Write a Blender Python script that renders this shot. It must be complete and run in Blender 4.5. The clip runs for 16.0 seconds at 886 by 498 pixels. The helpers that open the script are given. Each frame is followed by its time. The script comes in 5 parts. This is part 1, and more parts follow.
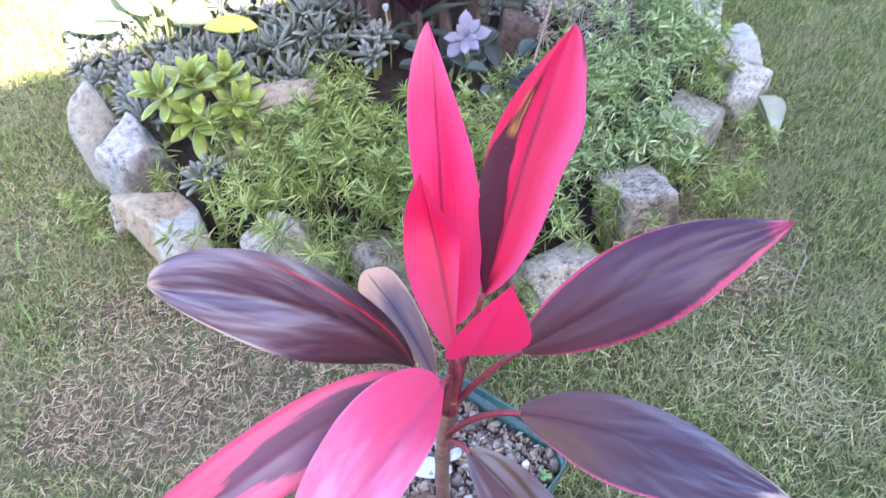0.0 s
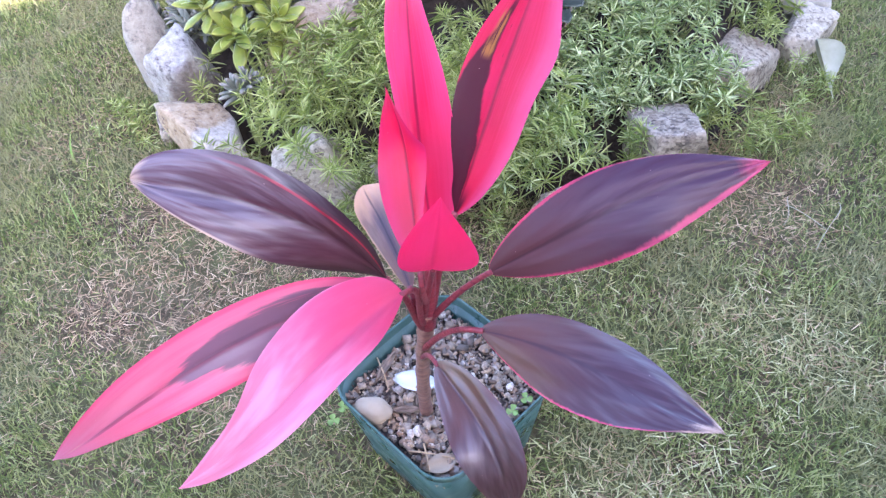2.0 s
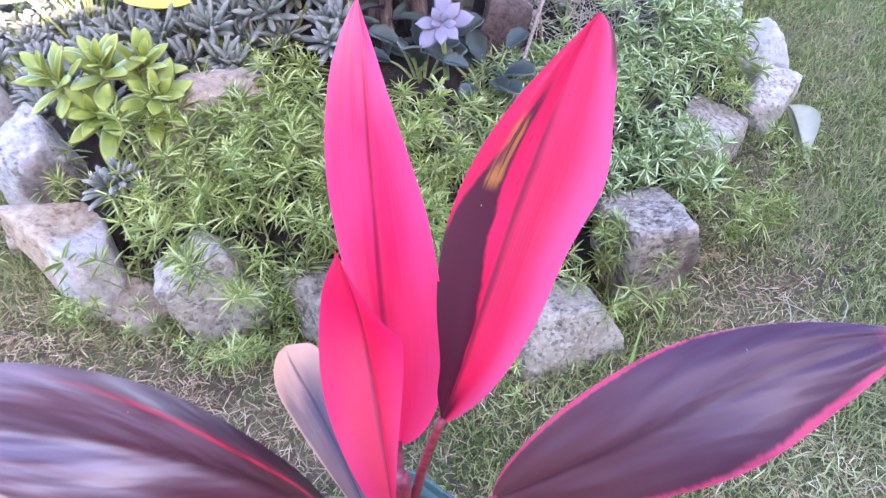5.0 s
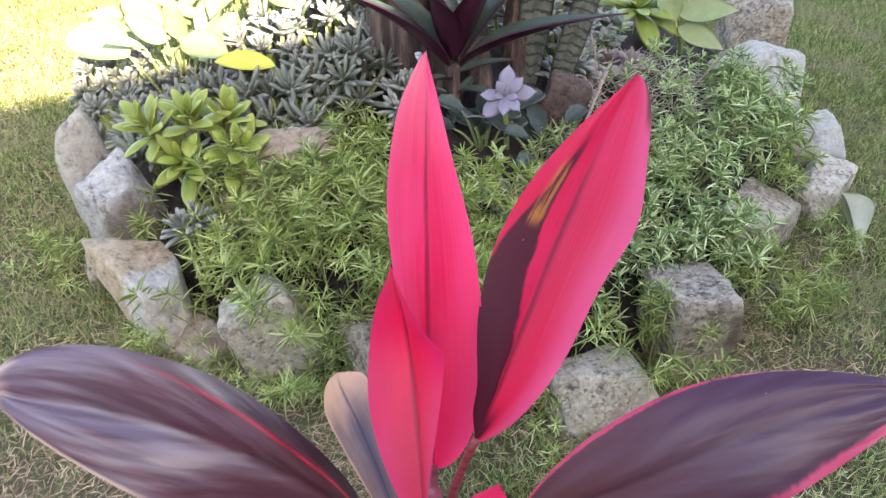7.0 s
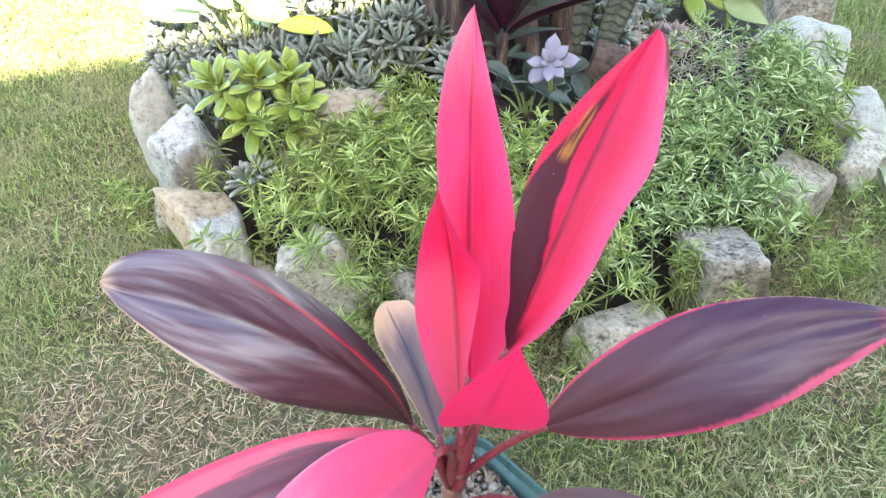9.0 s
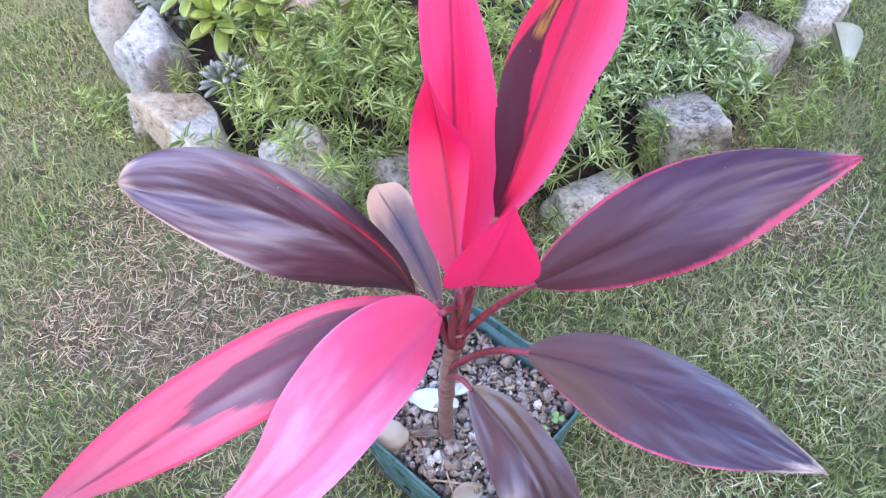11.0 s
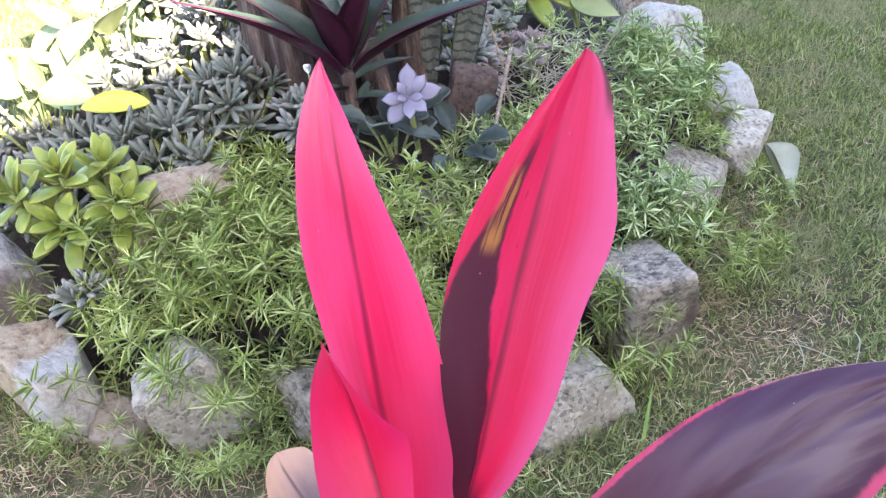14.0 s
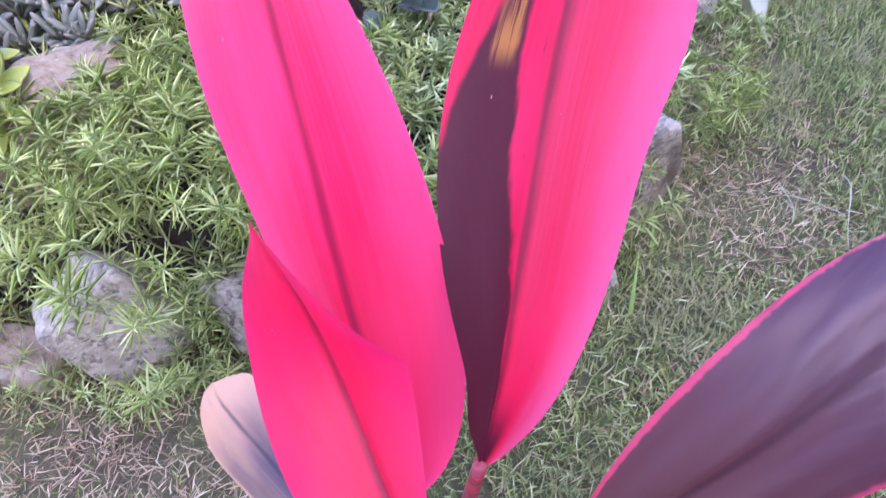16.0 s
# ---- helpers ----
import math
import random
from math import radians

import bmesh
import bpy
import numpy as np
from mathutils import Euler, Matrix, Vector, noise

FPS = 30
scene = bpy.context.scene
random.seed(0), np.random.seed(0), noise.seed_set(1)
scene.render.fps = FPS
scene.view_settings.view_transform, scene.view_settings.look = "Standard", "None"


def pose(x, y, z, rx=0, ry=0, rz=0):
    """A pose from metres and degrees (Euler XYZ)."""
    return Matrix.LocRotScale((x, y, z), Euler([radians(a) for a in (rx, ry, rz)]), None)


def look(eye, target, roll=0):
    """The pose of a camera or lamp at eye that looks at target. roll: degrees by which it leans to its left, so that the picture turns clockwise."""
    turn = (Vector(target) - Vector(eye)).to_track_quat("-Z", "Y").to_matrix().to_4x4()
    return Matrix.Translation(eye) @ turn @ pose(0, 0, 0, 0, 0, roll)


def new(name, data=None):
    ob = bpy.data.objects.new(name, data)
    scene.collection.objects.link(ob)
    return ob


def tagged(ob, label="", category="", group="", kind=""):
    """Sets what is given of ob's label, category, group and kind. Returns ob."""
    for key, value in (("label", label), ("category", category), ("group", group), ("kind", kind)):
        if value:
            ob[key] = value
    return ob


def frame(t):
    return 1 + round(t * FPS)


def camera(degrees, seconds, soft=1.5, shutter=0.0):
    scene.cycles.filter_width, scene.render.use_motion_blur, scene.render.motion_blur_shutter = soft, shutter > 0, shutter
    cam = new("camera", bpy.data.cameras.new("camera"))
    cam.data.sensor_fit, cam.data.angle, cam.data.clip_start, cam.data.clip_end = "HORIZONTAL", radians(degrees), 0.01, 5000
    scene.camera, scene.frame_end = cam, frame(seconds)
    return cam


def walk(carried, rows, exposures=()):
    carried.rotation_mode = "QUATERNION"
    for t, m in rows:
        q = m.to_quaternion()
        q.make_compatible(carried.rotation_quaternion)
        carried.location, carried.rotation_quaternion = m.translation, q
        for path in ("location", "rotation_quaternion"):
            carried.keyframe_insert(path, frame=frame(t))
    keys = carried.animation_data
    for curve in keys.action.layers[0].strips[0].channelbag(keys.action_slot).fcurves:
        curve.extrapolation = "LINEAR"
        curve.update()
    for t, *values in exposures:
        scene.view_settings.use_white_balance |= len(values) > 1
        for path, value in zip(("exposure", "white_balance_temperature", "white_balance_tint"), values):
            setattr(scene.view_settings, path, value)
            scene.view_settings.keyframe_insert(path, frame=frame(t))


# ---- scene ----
cam = camera(58.2, 16.0, soft=1.3, shutter=0.5)
PATH = [
    (0, (0.02, 0.016, 0.901), (-0.029, 1.443, -0.5), -3.0),
    (0.5, (0.059, 0.029, 0.902), (-0.117, 1.372, -0.569), -6.3),
    (1, (0.094, 0.025, 0.901), (-0.177, 1.329, -0.591), -6.4),
    (1.5, (0.111, 0.009, 0.897), (-0.163, 1.312, -0.596), -6.1),
    (2, (0.111, -0.002, 0.899), (-0.136, 1.295, -0.603), -5.2),
    (2.5, (0.115, -0.004, 0.9), (-0.103, 1.327, -0.577), -4.3),
    (3, (0.118, 0.002, 0.901), (-0.069, 1.369, -0.547), -4.2),
    (3.2, (0.118, 0.004, 0.897), (-0.108, 1.392, -0.526), -4.7),
    (5.3, (0.033, 0.239, 0.78), (0.055, 1.641, -0.646), 0.7),
    (5.5, (0.033, 0.24, 0.781), (0.056, 1.673, -0.614), 1.2),
    (6, (0.031, 0.228, 0.793), (-0.011, 1.759, -0.493), 0.2),
    (6.5, (0.038, 0.196, 0.797), (-0.081, 1.736, -0.474), -0.2),
    (7, (0.045, 0.174, 0.796), (-0.106, 1.7, -0.487), 0.1),
    (7.5, (0.045, 0.155, 0.801), (-0.165, 1.674, -0.484), -0.3),
    (8, (0.048, 0.144, 0.804), (-0.181, 1.653, -0.488), -0.1),
    (8.5, (0.048, 0.128, 0.805), (-0.181, 1.626, -0.5), 0.6),
    (9, (0.056, 0.103, 0.817), (-0.202, 1.579, -0.508), -0.8),
    (9.5, (0.061, 0.071, 0.828), (-0.212, 1.514, -0.529), -0.4),
    (9.7, (0.061, 0.061, 0.832), (-0.197, 1.475, -0.559), -1.0),
    (11.8, (0.038, 0.065, 0.846), (-0.076, 1.315, -0.711), -4.4),
    (12, (0.044, 0.088, 0.845), (-0.053, 1.333, -0.718), -4.9),
    (12.5, (0.031, 0.168, 0.812), (0.077, 1.451, -0.722), -2.9),
    (13, (0.039, 0.224, 0.771), (0.13, 1.558, -0.717), -3.3),
    (13.5, (0.036, 0.252, 0.76), (0.115, 1.661, -0.658), -4.4),
    (14, (0.032, 0.254, 0.755), (0.081, 1.784, -0.532), -4.9),
    (14.5, (0.023, 0.263, 0.741), (0.127, 1.736, -0.608), -4.9),
    (15, (0.018, 0.299, 0.711), (0.171, 1.688, -0.719), -6.0),
    (15.5, (0.016, 0.329, 0.683), (0.233, 1.679, -0.776), -4.3),
    (16, (0.015, 0.339, 0.66), (0.188, 1.656, -0.835), -6.1),
]
EXPOSURE = [
    (0, 3.55, 5630, 24), (1.5, 3.54, 5750, 18), (2, 3.57, 5740, 30), (2.5, 3.56, 5640, 35), (3.2, 3.52, 5530, 40), (5.3, 3.71, 5650, 35), (5.5, 3.66, 5700, 34), (6, 3.38, 6150, 18), (7, 3.12, 6550, 18),
    (8, 3.4, 6550, 12), (9.5, 3.65, 6280, 6), (11.8, 3.54, 5540, 39), (12.5, 3.83, 5490, 45), (13.5, 3.79, 5710, 43), (14, 3.38, 6100, 22), (14.5, 3.18, 6300, 22), (15, 3.63, 5790, 27), (15.5, 3.58, 5740, 27), (16, 3.65, 5690, 40),
]
walk(cam, [(t, look(eye, target, roll)) for t, eye, target, roll in PATH], EXPOSURE)

# ---- world, sun, exposure ----
SUN_EL, SUN_AZ = radians(31), radians(150)
TO_SUN = Vector((math.sin(SUN_AZ) * math.cos(SUN_EL), math.cos(SUN_AZ) * math.cos(SUN_EL), math.sin(SUN_EL)))
world = bpy.data.worlds.new("sky")
scene.world = world
world.use_nodes = True
sky = world.node_tree.nodes.new("ShaderNodeTexSky")
sky.sky_type, sky.sun_disc = "NISHITA", False
sky.sun_elevation, sky.sun_rotation = SUN_EL, SUN_AZ
sky.air_density, sky.dust_density = 1.0, 2.0
back = world.node_tree.nodes["Background"]
back.inputs["Strength"].default_value = 0.15
world.node_tree.links.new(sky.outputs[0], back.inputs[0])
sun = new("sun", bpy.data.lights.new("sun", "SUN"))
sun.data.energy, sun.data.angle, sun.data.color = 5.0, radians(0.5), (1.0, 0.94, 0.84)
sun.matrix_world = look(tuple(TO_SUN * 20), (0, 0, 0))


# ---- materials ----
class Nodes:
    """A small wrapper that adds nodes to a material and joins them."""

    def __init__(self, name, rough=0.6, spec=0.4):
        self.mat = bpy.data.materials.new(name)
        self.mat.use_nodes = True
        self.tree = self.mat.node_tree
        self.bsdf = self.tree.nodes["Principled BSDF"]
        self.out = self.tree.nodes["Material Output"]
        self.bsdf.inputs["Roughness"].default_value = rough
        self.bsdf.inputs["Specular IOR Level"].default_value = spec

    def add(self, kind, **values):
        node = self.tree.nodes.new(kind)
        for key, value in values.items():
            node.inputs[key].default_value = value
        return node

    def join(self, a, b):
        self.tree.links.new(a, b)

    def coords(self, which="Object"):
        return self.add("ShaderNodeTexCoord").outputs[which]

    def noise(self, where, scale, detail=4.0, rough=0.55):
        node = self.add("ShaderNodeTexNoise", Scale=scale, Detail=detail, Roughness=rough)
        self.join(where, node.inputs["Vector"])
        return node.outputs["Fac"]

    def stretch(self, where, x, y, z):
        node = self.add("ShaderNodeMapping")
        node.inputs["Scale"].default_value = (x, y, z)
        self.join(where, node.inputs["Vector"])
        return node.outputs[0]

    def ramp(self, fac, *stops):
        node = self.add("ShaderNodeValToRGB")
        ramp = node.color_ramp
        while len(ramp.elements) < len(stops):
            ramp.elements.new(0.5)
        for element, (at, colour) in zip(ramp.elements, stops):
            element.position, element.color = at, (*colour, 1)
        self.join(fac, node.inputs[0])
        return node.outputs[0]

    def mask(self, fac, low, high):
        """0 below low, 1 above high (or the other way round)."""
        node = self.add("ShaderNodeMapRange")
        node.interpolation_type = "SMOOTHSTEP"
        flip = low > high
        node.inputs["From Min"].default_value, node.inputs["From Max"].default_value = min(low, high), max(low, high)
        node.inputs["To Min"].default_value, node.inputs["To Max"].default_value = (1, 0) if flip else (0, 1)
        self.join(fac, node.inputs["Value"])
        return node.outputs[0]

    def math(self, op, a, b=0.0):
        node = self.add("ShaderNodeMath")
        node.operation = op
        for n, value in enumerate((a, b)):
            if isinstance(value, (int, float)):
                node.inputs[n].default_value = value
            else:
                self.join(value, node.inputs[n])
        return node.outputs[0]

    def mix(self, fac, a, b, blend="MIX"):
        node = self.add("ShaderNodeMix")
        node.data_type, node.blend_type = "RGBA", blend
        for socket, value in ((node.inputs[0], fac), (node.inputs[6], a), (node.inputs[7], b)):
            if isinstance(value, (int, float)):
                socket.default_value = value
            elif isinstance(value, tuple):
                socket.default_value = (*value, 1)
            else:
                self.join(value, socket)
        return node.outputs[2]

    def colour(self, socket):
        self.join(socket, self.bsdf.inputs["Base Color"])
        return socket

    def bump(self, height, distance, strength=1.0):
        node = self.add("ShaderNodeBump", Strength=strength, Distance=distance)
        self.join(height, node.inputs["Height"])
        self.join(node.outputs[0], self.bsdf.inputs["Normal"])
        return node.outputs[0]

    def thin(self, colour, amount, normal=None):
        """Lets light pass a thin leaf: a translucent share beside the surface."""
        glow = self.add("ShaderNodeBsdfTranslucent")
        if isinstance(colour, tuple):
            glow.inputs[0].default_value = (*colour, 1)
        else:
            self.join(colour, glow.inputs[0])
        if normal:
            self.join(normal, glow.inputs["Normal"])
        blend = self.add("ShaderNodeMixShader")
        blend.inputs[0].default_value = amount
        self.join(self.bsdf.outputs[0], blend.inputs[1])
        self.join(glow.outputs[0], blend.inputs[2])
        self.join(blend.outputs[0], self.out.inputs["Surface"])
        return self.mat

    def island(self):
        return self.add("ShaderNodeNewGeometry").outputs["Random Per Island"]

    def each(self):
        return self.add("ShaderNodeObjectInfo").outputs["Random"]


def stone_material(name, base, light, dark, tan, veins=0.5, side=None, pits=1.0):
    n = Nodes(name, 0.85, 0.25)
    at = n.coords()
    big, mid, fine = n.noise(at, 13, 6, 0.6), n.noise(at, 70, 8, 0.75), n.noise(at, 330, 4, 0.75)
    col = n.ramp(n.math("ADD", n.math("MULTIPLY", mid, 0.65), n.math("MULTIPLY", big, 0.35)), (0.38, dark), (0.46, base), (0.60, light))
    col = n.mix(n.mask(n.noise(at, 9, 5, 0.65), 0.52, 0.66), col, tan)
    streak = n.noise(n.stretch(at, 3, 3, 34), 5, 5, 0.6)
    col = n.mix(n.math("MULTIPLY", n.mask(streak, 0.55, 0.68), veins * 0.6), col, light)
    # crystals and pits
    grain = n.add("ShaderNodeTexVoronoi", Scale=230.0)
    n.join(at, grain.inputs["Vector"])
    tone = n.add("ShaderNodeSeparateColor")
    n.join(grain.outputs["Color"], tone.inputs[0])
    col = n.mix(n.math("MULTIPLY", n.mask(tone.outputs[0], 0.70, 0.95), 0.55 * pits), col, light)
    col = n.mix(n.math("MULTIPLY", n.mask(tone.outputs[1], 0.78, 0.95), 0.55 * pits), col, dark)
    col = n.mix(n.math("MULTIPLY", n.mask(fine, 0.60, 0.7), 0.5 * pits), col, dark)
    # past an uneven plane, one side takes a second colour
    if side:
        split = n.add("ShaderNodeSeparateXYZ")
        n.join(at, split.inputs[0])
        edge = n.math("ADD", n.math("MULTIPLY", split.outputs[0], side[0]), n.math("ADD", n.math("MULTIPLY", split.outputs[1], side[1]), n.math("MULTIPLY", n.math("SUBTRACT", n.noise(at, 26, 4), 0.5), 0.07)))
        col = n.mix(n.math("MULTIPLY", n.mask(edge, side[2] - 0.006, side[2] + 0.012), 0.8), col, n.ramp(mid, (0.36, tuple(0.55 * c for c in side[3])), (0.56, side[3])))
    # convex edges painted paler, standing in for crisp highlights
    highlight = n.mask(n.add("ShaderNodeNewGeometry").outputs["Pointiness"], 0.505, 0.56)
    col = n.mix(n.math("MULTIPLY", n.math("MULTIPLY", highlight, mid), 0.35), col, light)
    n.colour(col)
    n.bump(n.math("ADD", n.math("MULTIPLY", mid, 0.9), n.math("MULTIPLY", fine, 0.35)), 0.007, 1.0)
    return n.mat


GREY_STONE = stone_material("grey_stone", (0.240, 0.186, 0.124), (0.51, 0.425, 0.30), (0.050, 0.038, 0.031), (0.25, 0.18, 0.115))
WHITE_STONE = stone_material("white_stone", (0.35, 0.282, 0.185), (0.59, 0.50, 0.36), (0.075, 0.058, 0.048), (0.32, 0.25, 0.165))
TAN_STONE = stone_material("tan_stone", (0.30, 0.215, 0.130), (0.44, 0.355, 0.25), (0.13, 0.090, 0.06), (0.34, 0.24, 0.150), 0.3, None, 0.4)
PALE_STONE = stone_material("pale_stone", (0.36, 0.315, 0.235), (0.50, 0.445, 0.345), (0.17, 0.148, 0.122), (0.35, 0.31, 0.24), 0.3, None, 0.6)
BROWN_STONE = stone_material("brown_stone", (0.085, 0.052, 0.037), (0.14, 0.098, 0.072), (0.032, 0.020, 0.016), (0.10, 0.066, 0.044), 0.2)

DARK_SIDED_WHITE = stone_material("white_stone_dark_side", (0.33, 0.300, 0.245), (0.56, 0.525, 0.44), (0.075, 0.058, 0.048), (0.34, 0.28, 0.20), 0.5, (1.0, -0.2, 0.024, (0.15, 0.105, 0.082)), 0.45)
BROWN_SIDED_GREY = stone_material("grey_stone_brown_side", (0.215, 0.165, 0.110), (0.49, 0.40, 0.285), (0.040, 0.028, 0.022), (0.25, 0.18, 0.115), 0.5, (1.0, -0.3, 0.030, (0.105, 0.066, 0.043)))
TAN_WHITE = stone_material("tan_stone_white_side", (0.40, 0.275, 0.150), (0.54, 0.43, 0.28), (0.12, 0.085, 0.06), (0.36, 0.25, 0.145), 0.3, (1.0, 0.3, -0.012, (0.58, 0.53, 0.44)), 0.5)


def blade_material(name, low, mid, high, lit, amount=0.3, patch=None, rough=0.62):
    n = Nodes(name, rough, 0.35)
    col = n.ramp(n.island(), (0.0, low), (0.5, mid), (1.0, high))
    if patch:
        col = n.mix(n.math("MULTIPLY", n.mask(n.noise(n.coords(), 7, 4), 0.45, 0.63), 0.70), col, patch)
    n.colour(col)
    return n.thin(n.mix(0.5, col, lit), amount)


GRASS = blade_material("lawn_grass", (0.066, 0.090, 0.018), (0.190, 0.216, 0.050), (0.45, 0.44, 0.165), (0.22, 0.29, 0.05), 0.3, (0.31, 0.262, 0.125))
STRAW = blade_material("dry_straw", (0.17, 0.094, 0.044), (0.37, 0.236, 0.120), (0.61, 0.45, 0.260), (0.5, 0.4, 0.25), 0.15)
PALE_STRAW = blade_material("pale_straw", (0.32, 0.28, 0.17), (0.40, 0.35, 0.23), (0.46, 0.41, 0.29), (0.5, 0.45, 0.3), 0.15)
PALE_BLADES = blade_material("pale_blades", (0.26, 0.25, 0.085), (0.40, 0.38, 0.15), (0.56, 0.52, 0.27), (0.5, 0.5, 0.2), 0.2)
NEEDLE_LEFT = blade_material("fine_leaf_light", (0.120, 0.160, 0.026), (0.330, 0.380, 0.082), (0.66, 0.68, 0.30), (0.30, 0.40, 0.06), 0.28, None, 0.30)
NEEDLE_RIGHT = blade_material("fine_leaf_blue", (0.066, 0.104, 0.022), (0.270, 0.330, 0.090), (0.70, 0.73, 0.39), (0.22, 0.36, 0.07), 0.22, None, 0.28)


def soil_material(name, low, high, green=0.0):
    n = Nodes(name, 0.95, 0.1)
    at = n.coords()
    a, b = n.noise(at, 60, 6, 0.7), n.noise(at, 7, 4)
    col = n.ramp(a, (0.3, low), (0.7, high))
    if green:
        col = n.mix(n.math("MULTIPLY", n.mask(b, 0.38, 0.62), green), col, (0.125, 0.140, 0.050))
    n.colour(col)
    n.bump(a, 0.008)
    return n.mat


LAWN_SOIL = soil_material("lawn_soil", (0.060, 0.045, 0.025), (0.17, 0.130, 0.072), 0.75)
BED_SOIL = soil_material("bed_soil", (0.018, 0.012, 0.009), (0.055, 0.040, 0.029))
POT_SOIL = soil_material("pot_soil", (0.045, 0.034, 0.028), (0.13, 0.10, 0.085))


def wall_material():
    n = Nodes("painted_plaster", 0.9, 0.2)
    at = n.coords()
    n.colour(n.ramp(n.noise(at, 3, 6), (0.3, (0.62, 0.6, 0.56)), (0.7, (0.72, 0.7, 0.66))))
    n.bump(n.noise(at, 80, 4), 0.003)
    return n.mat


PLASTER = wall_material()


def leaf_axes(n):
    """Across the leaf (-1 to 1, 0 on the midrib) and along it (0 at the base, 1 at the tip)."""
    uv = n.coords("UV")
    split = n.add("ShaderNodeSeparateXYZ")
    n.join(uv, split.inputs[0])
    across = n.math("MULTIPLY_ADD", split.outputs[0], 2.0)
    across.node.inputs[2].default_value = -1.0
    return uv, across, split.outputs[1]


def cordyline_material(name, body, shade, margin, rib, gloss, glow, rim=0.86, amount=0.4, paint=None, ripple=0.0005, rib_strength=0.75, foot=None, fade=None, grain=0.32, sheen=0.5, highlight=0.0):
    n = Nodes(name, gloss, sheen)
    uv, u, v = leaf_axes(n)
    size = n.math("ABSOLUTE", u)
    veins = n.noise(n.stretch(uv, 42, 1.4, 1), 1.0, 4, 0.75)
    broad = n.noise(n.stretch(uv, 3.2, 2.6, 1), 1.0, 3)
    col = n.mix(n.math("MULTIPLY", n.mask(veins, 0.3, 0.72), grain if grain > 0.3 else 0.5 * grain), body, shade)
    col = n.mix(n.math("MULTIPLY", n.mask(broad, 0.40, 0.66), 0.75), col, shade)
    if foot:
        col = n.mix(n.math("MULTIPLY", n.mask(n.math("ADD", v, n.math("MULTIPLY", broad, 0.3)), 0.75, 0.25), 0.8), col, foot)
    if fade:
        col = n.mix(n.math("MULTIPLY", n.mask(n.math("ADD", size, n.math("MULTIPLY", n.math("SUBTRACT", broad, 0.5), 0.5)), 0.15, 1.05), n.math("ADD", 0.45, n.math("MULTIPLY", veins, 0.7))), col, fade)
    edge = n.math("ADD", size, n.math("MULTIPLY", n.math("SUBTRACT", broad, 0.5), 0.30))
    col = n.mix(n.mask(edge, rim, rim + 0.1), col, margin)
    if paint:
        col = paint(n, uv, u, v, size, veins, broad, col)
    wander = n.math("ADD", size, n.math("MULTIPLY", n.math("SUBTRACT", n.noise(n.stretch(uv, 9, 5, 1), 1.0, 3), 0.5), 0.10))
    line = n.math("MULTIPLY", n.mask(wander, 0.085, 0.0), n.mask(v, 0.97, 0.75))
    col = n.mix(n.math("MULTIPLY", line, rib_strength), col, rib)
    specks = n.mask(n.noise(n.stretch(uv, 26, 60, 1), 1.0, 1), 0.80, 0.84)
    col = n.mix(n.math("MULTIPLY", specks, 0.6), col, (0.62, 0.42, 0.36))
    # shallow creases that leave the midrib at a slant
    slant = n.add("ShaderNodeCombineXYZ")
    n.join(n.math("SUBTRACT", n.math("MULTIPLY", v, 8.0), n.math("MULTIPLY", size, 4.2)), slant.inputs[0])
    n.join(n.math("MULTIPLY", u, 2.6), slant.inputs[1])
    n.join(n.math("MULTIPLY", v, 2.0), slant.inputs[2])
    creases = n.noise(slant.outputs[0], 1.0, 2, 0.45)
    creases = n.math("ADD", 0.5, n.math("MULTIPLY", n.math("SUBTRACT", creases, 0.5), n.math("ADD", 0.15, n.math("MULTIPLY", n.mask(v, 0.18, 0.5), 0.85))))
    # crease shade painted in by mixing toward the rib colour
    col = n.mix(n.math("MULTIPLY", n.mask(creases, 0.56, 0.70), 0.5 if grain < 0.3 else 0.0), col, rib)
    n.colour(col)
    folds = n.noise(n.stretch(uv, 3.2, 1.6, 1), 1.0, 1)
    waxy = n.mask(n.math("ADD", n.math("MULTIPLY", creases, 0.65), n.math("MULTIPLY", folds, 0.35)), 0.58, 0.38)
    n.join(n.math("ADD", gloss - 0.06, n.math("MULTIPLY", broad, 0.16)), n.bsdf.inputs["Roughness"])
    if highlight:
        n.join(n.math("ADD", sheen * (1 - highlight), n.math("MULTIPLY", waxy, sheen * highlight * 1.4)), n.bsdf.inputs["Specular IOR Level"])
    bend = n.bump(n.math("ADD", n.math("MULTIPLY", veins, 0.06 if grain > 0.3 else 0.02), n.math("ADD", n.math("MULTIPLY", folds, 1.0), n.math("MULTIPLY", creases, 0.6 + 0.9 * highlight))), ripple)
    n.thin(n.mix(0.3, col, n.mix(1.0, col, glow, "SCREEN")), amount, bend)
    return n.mat


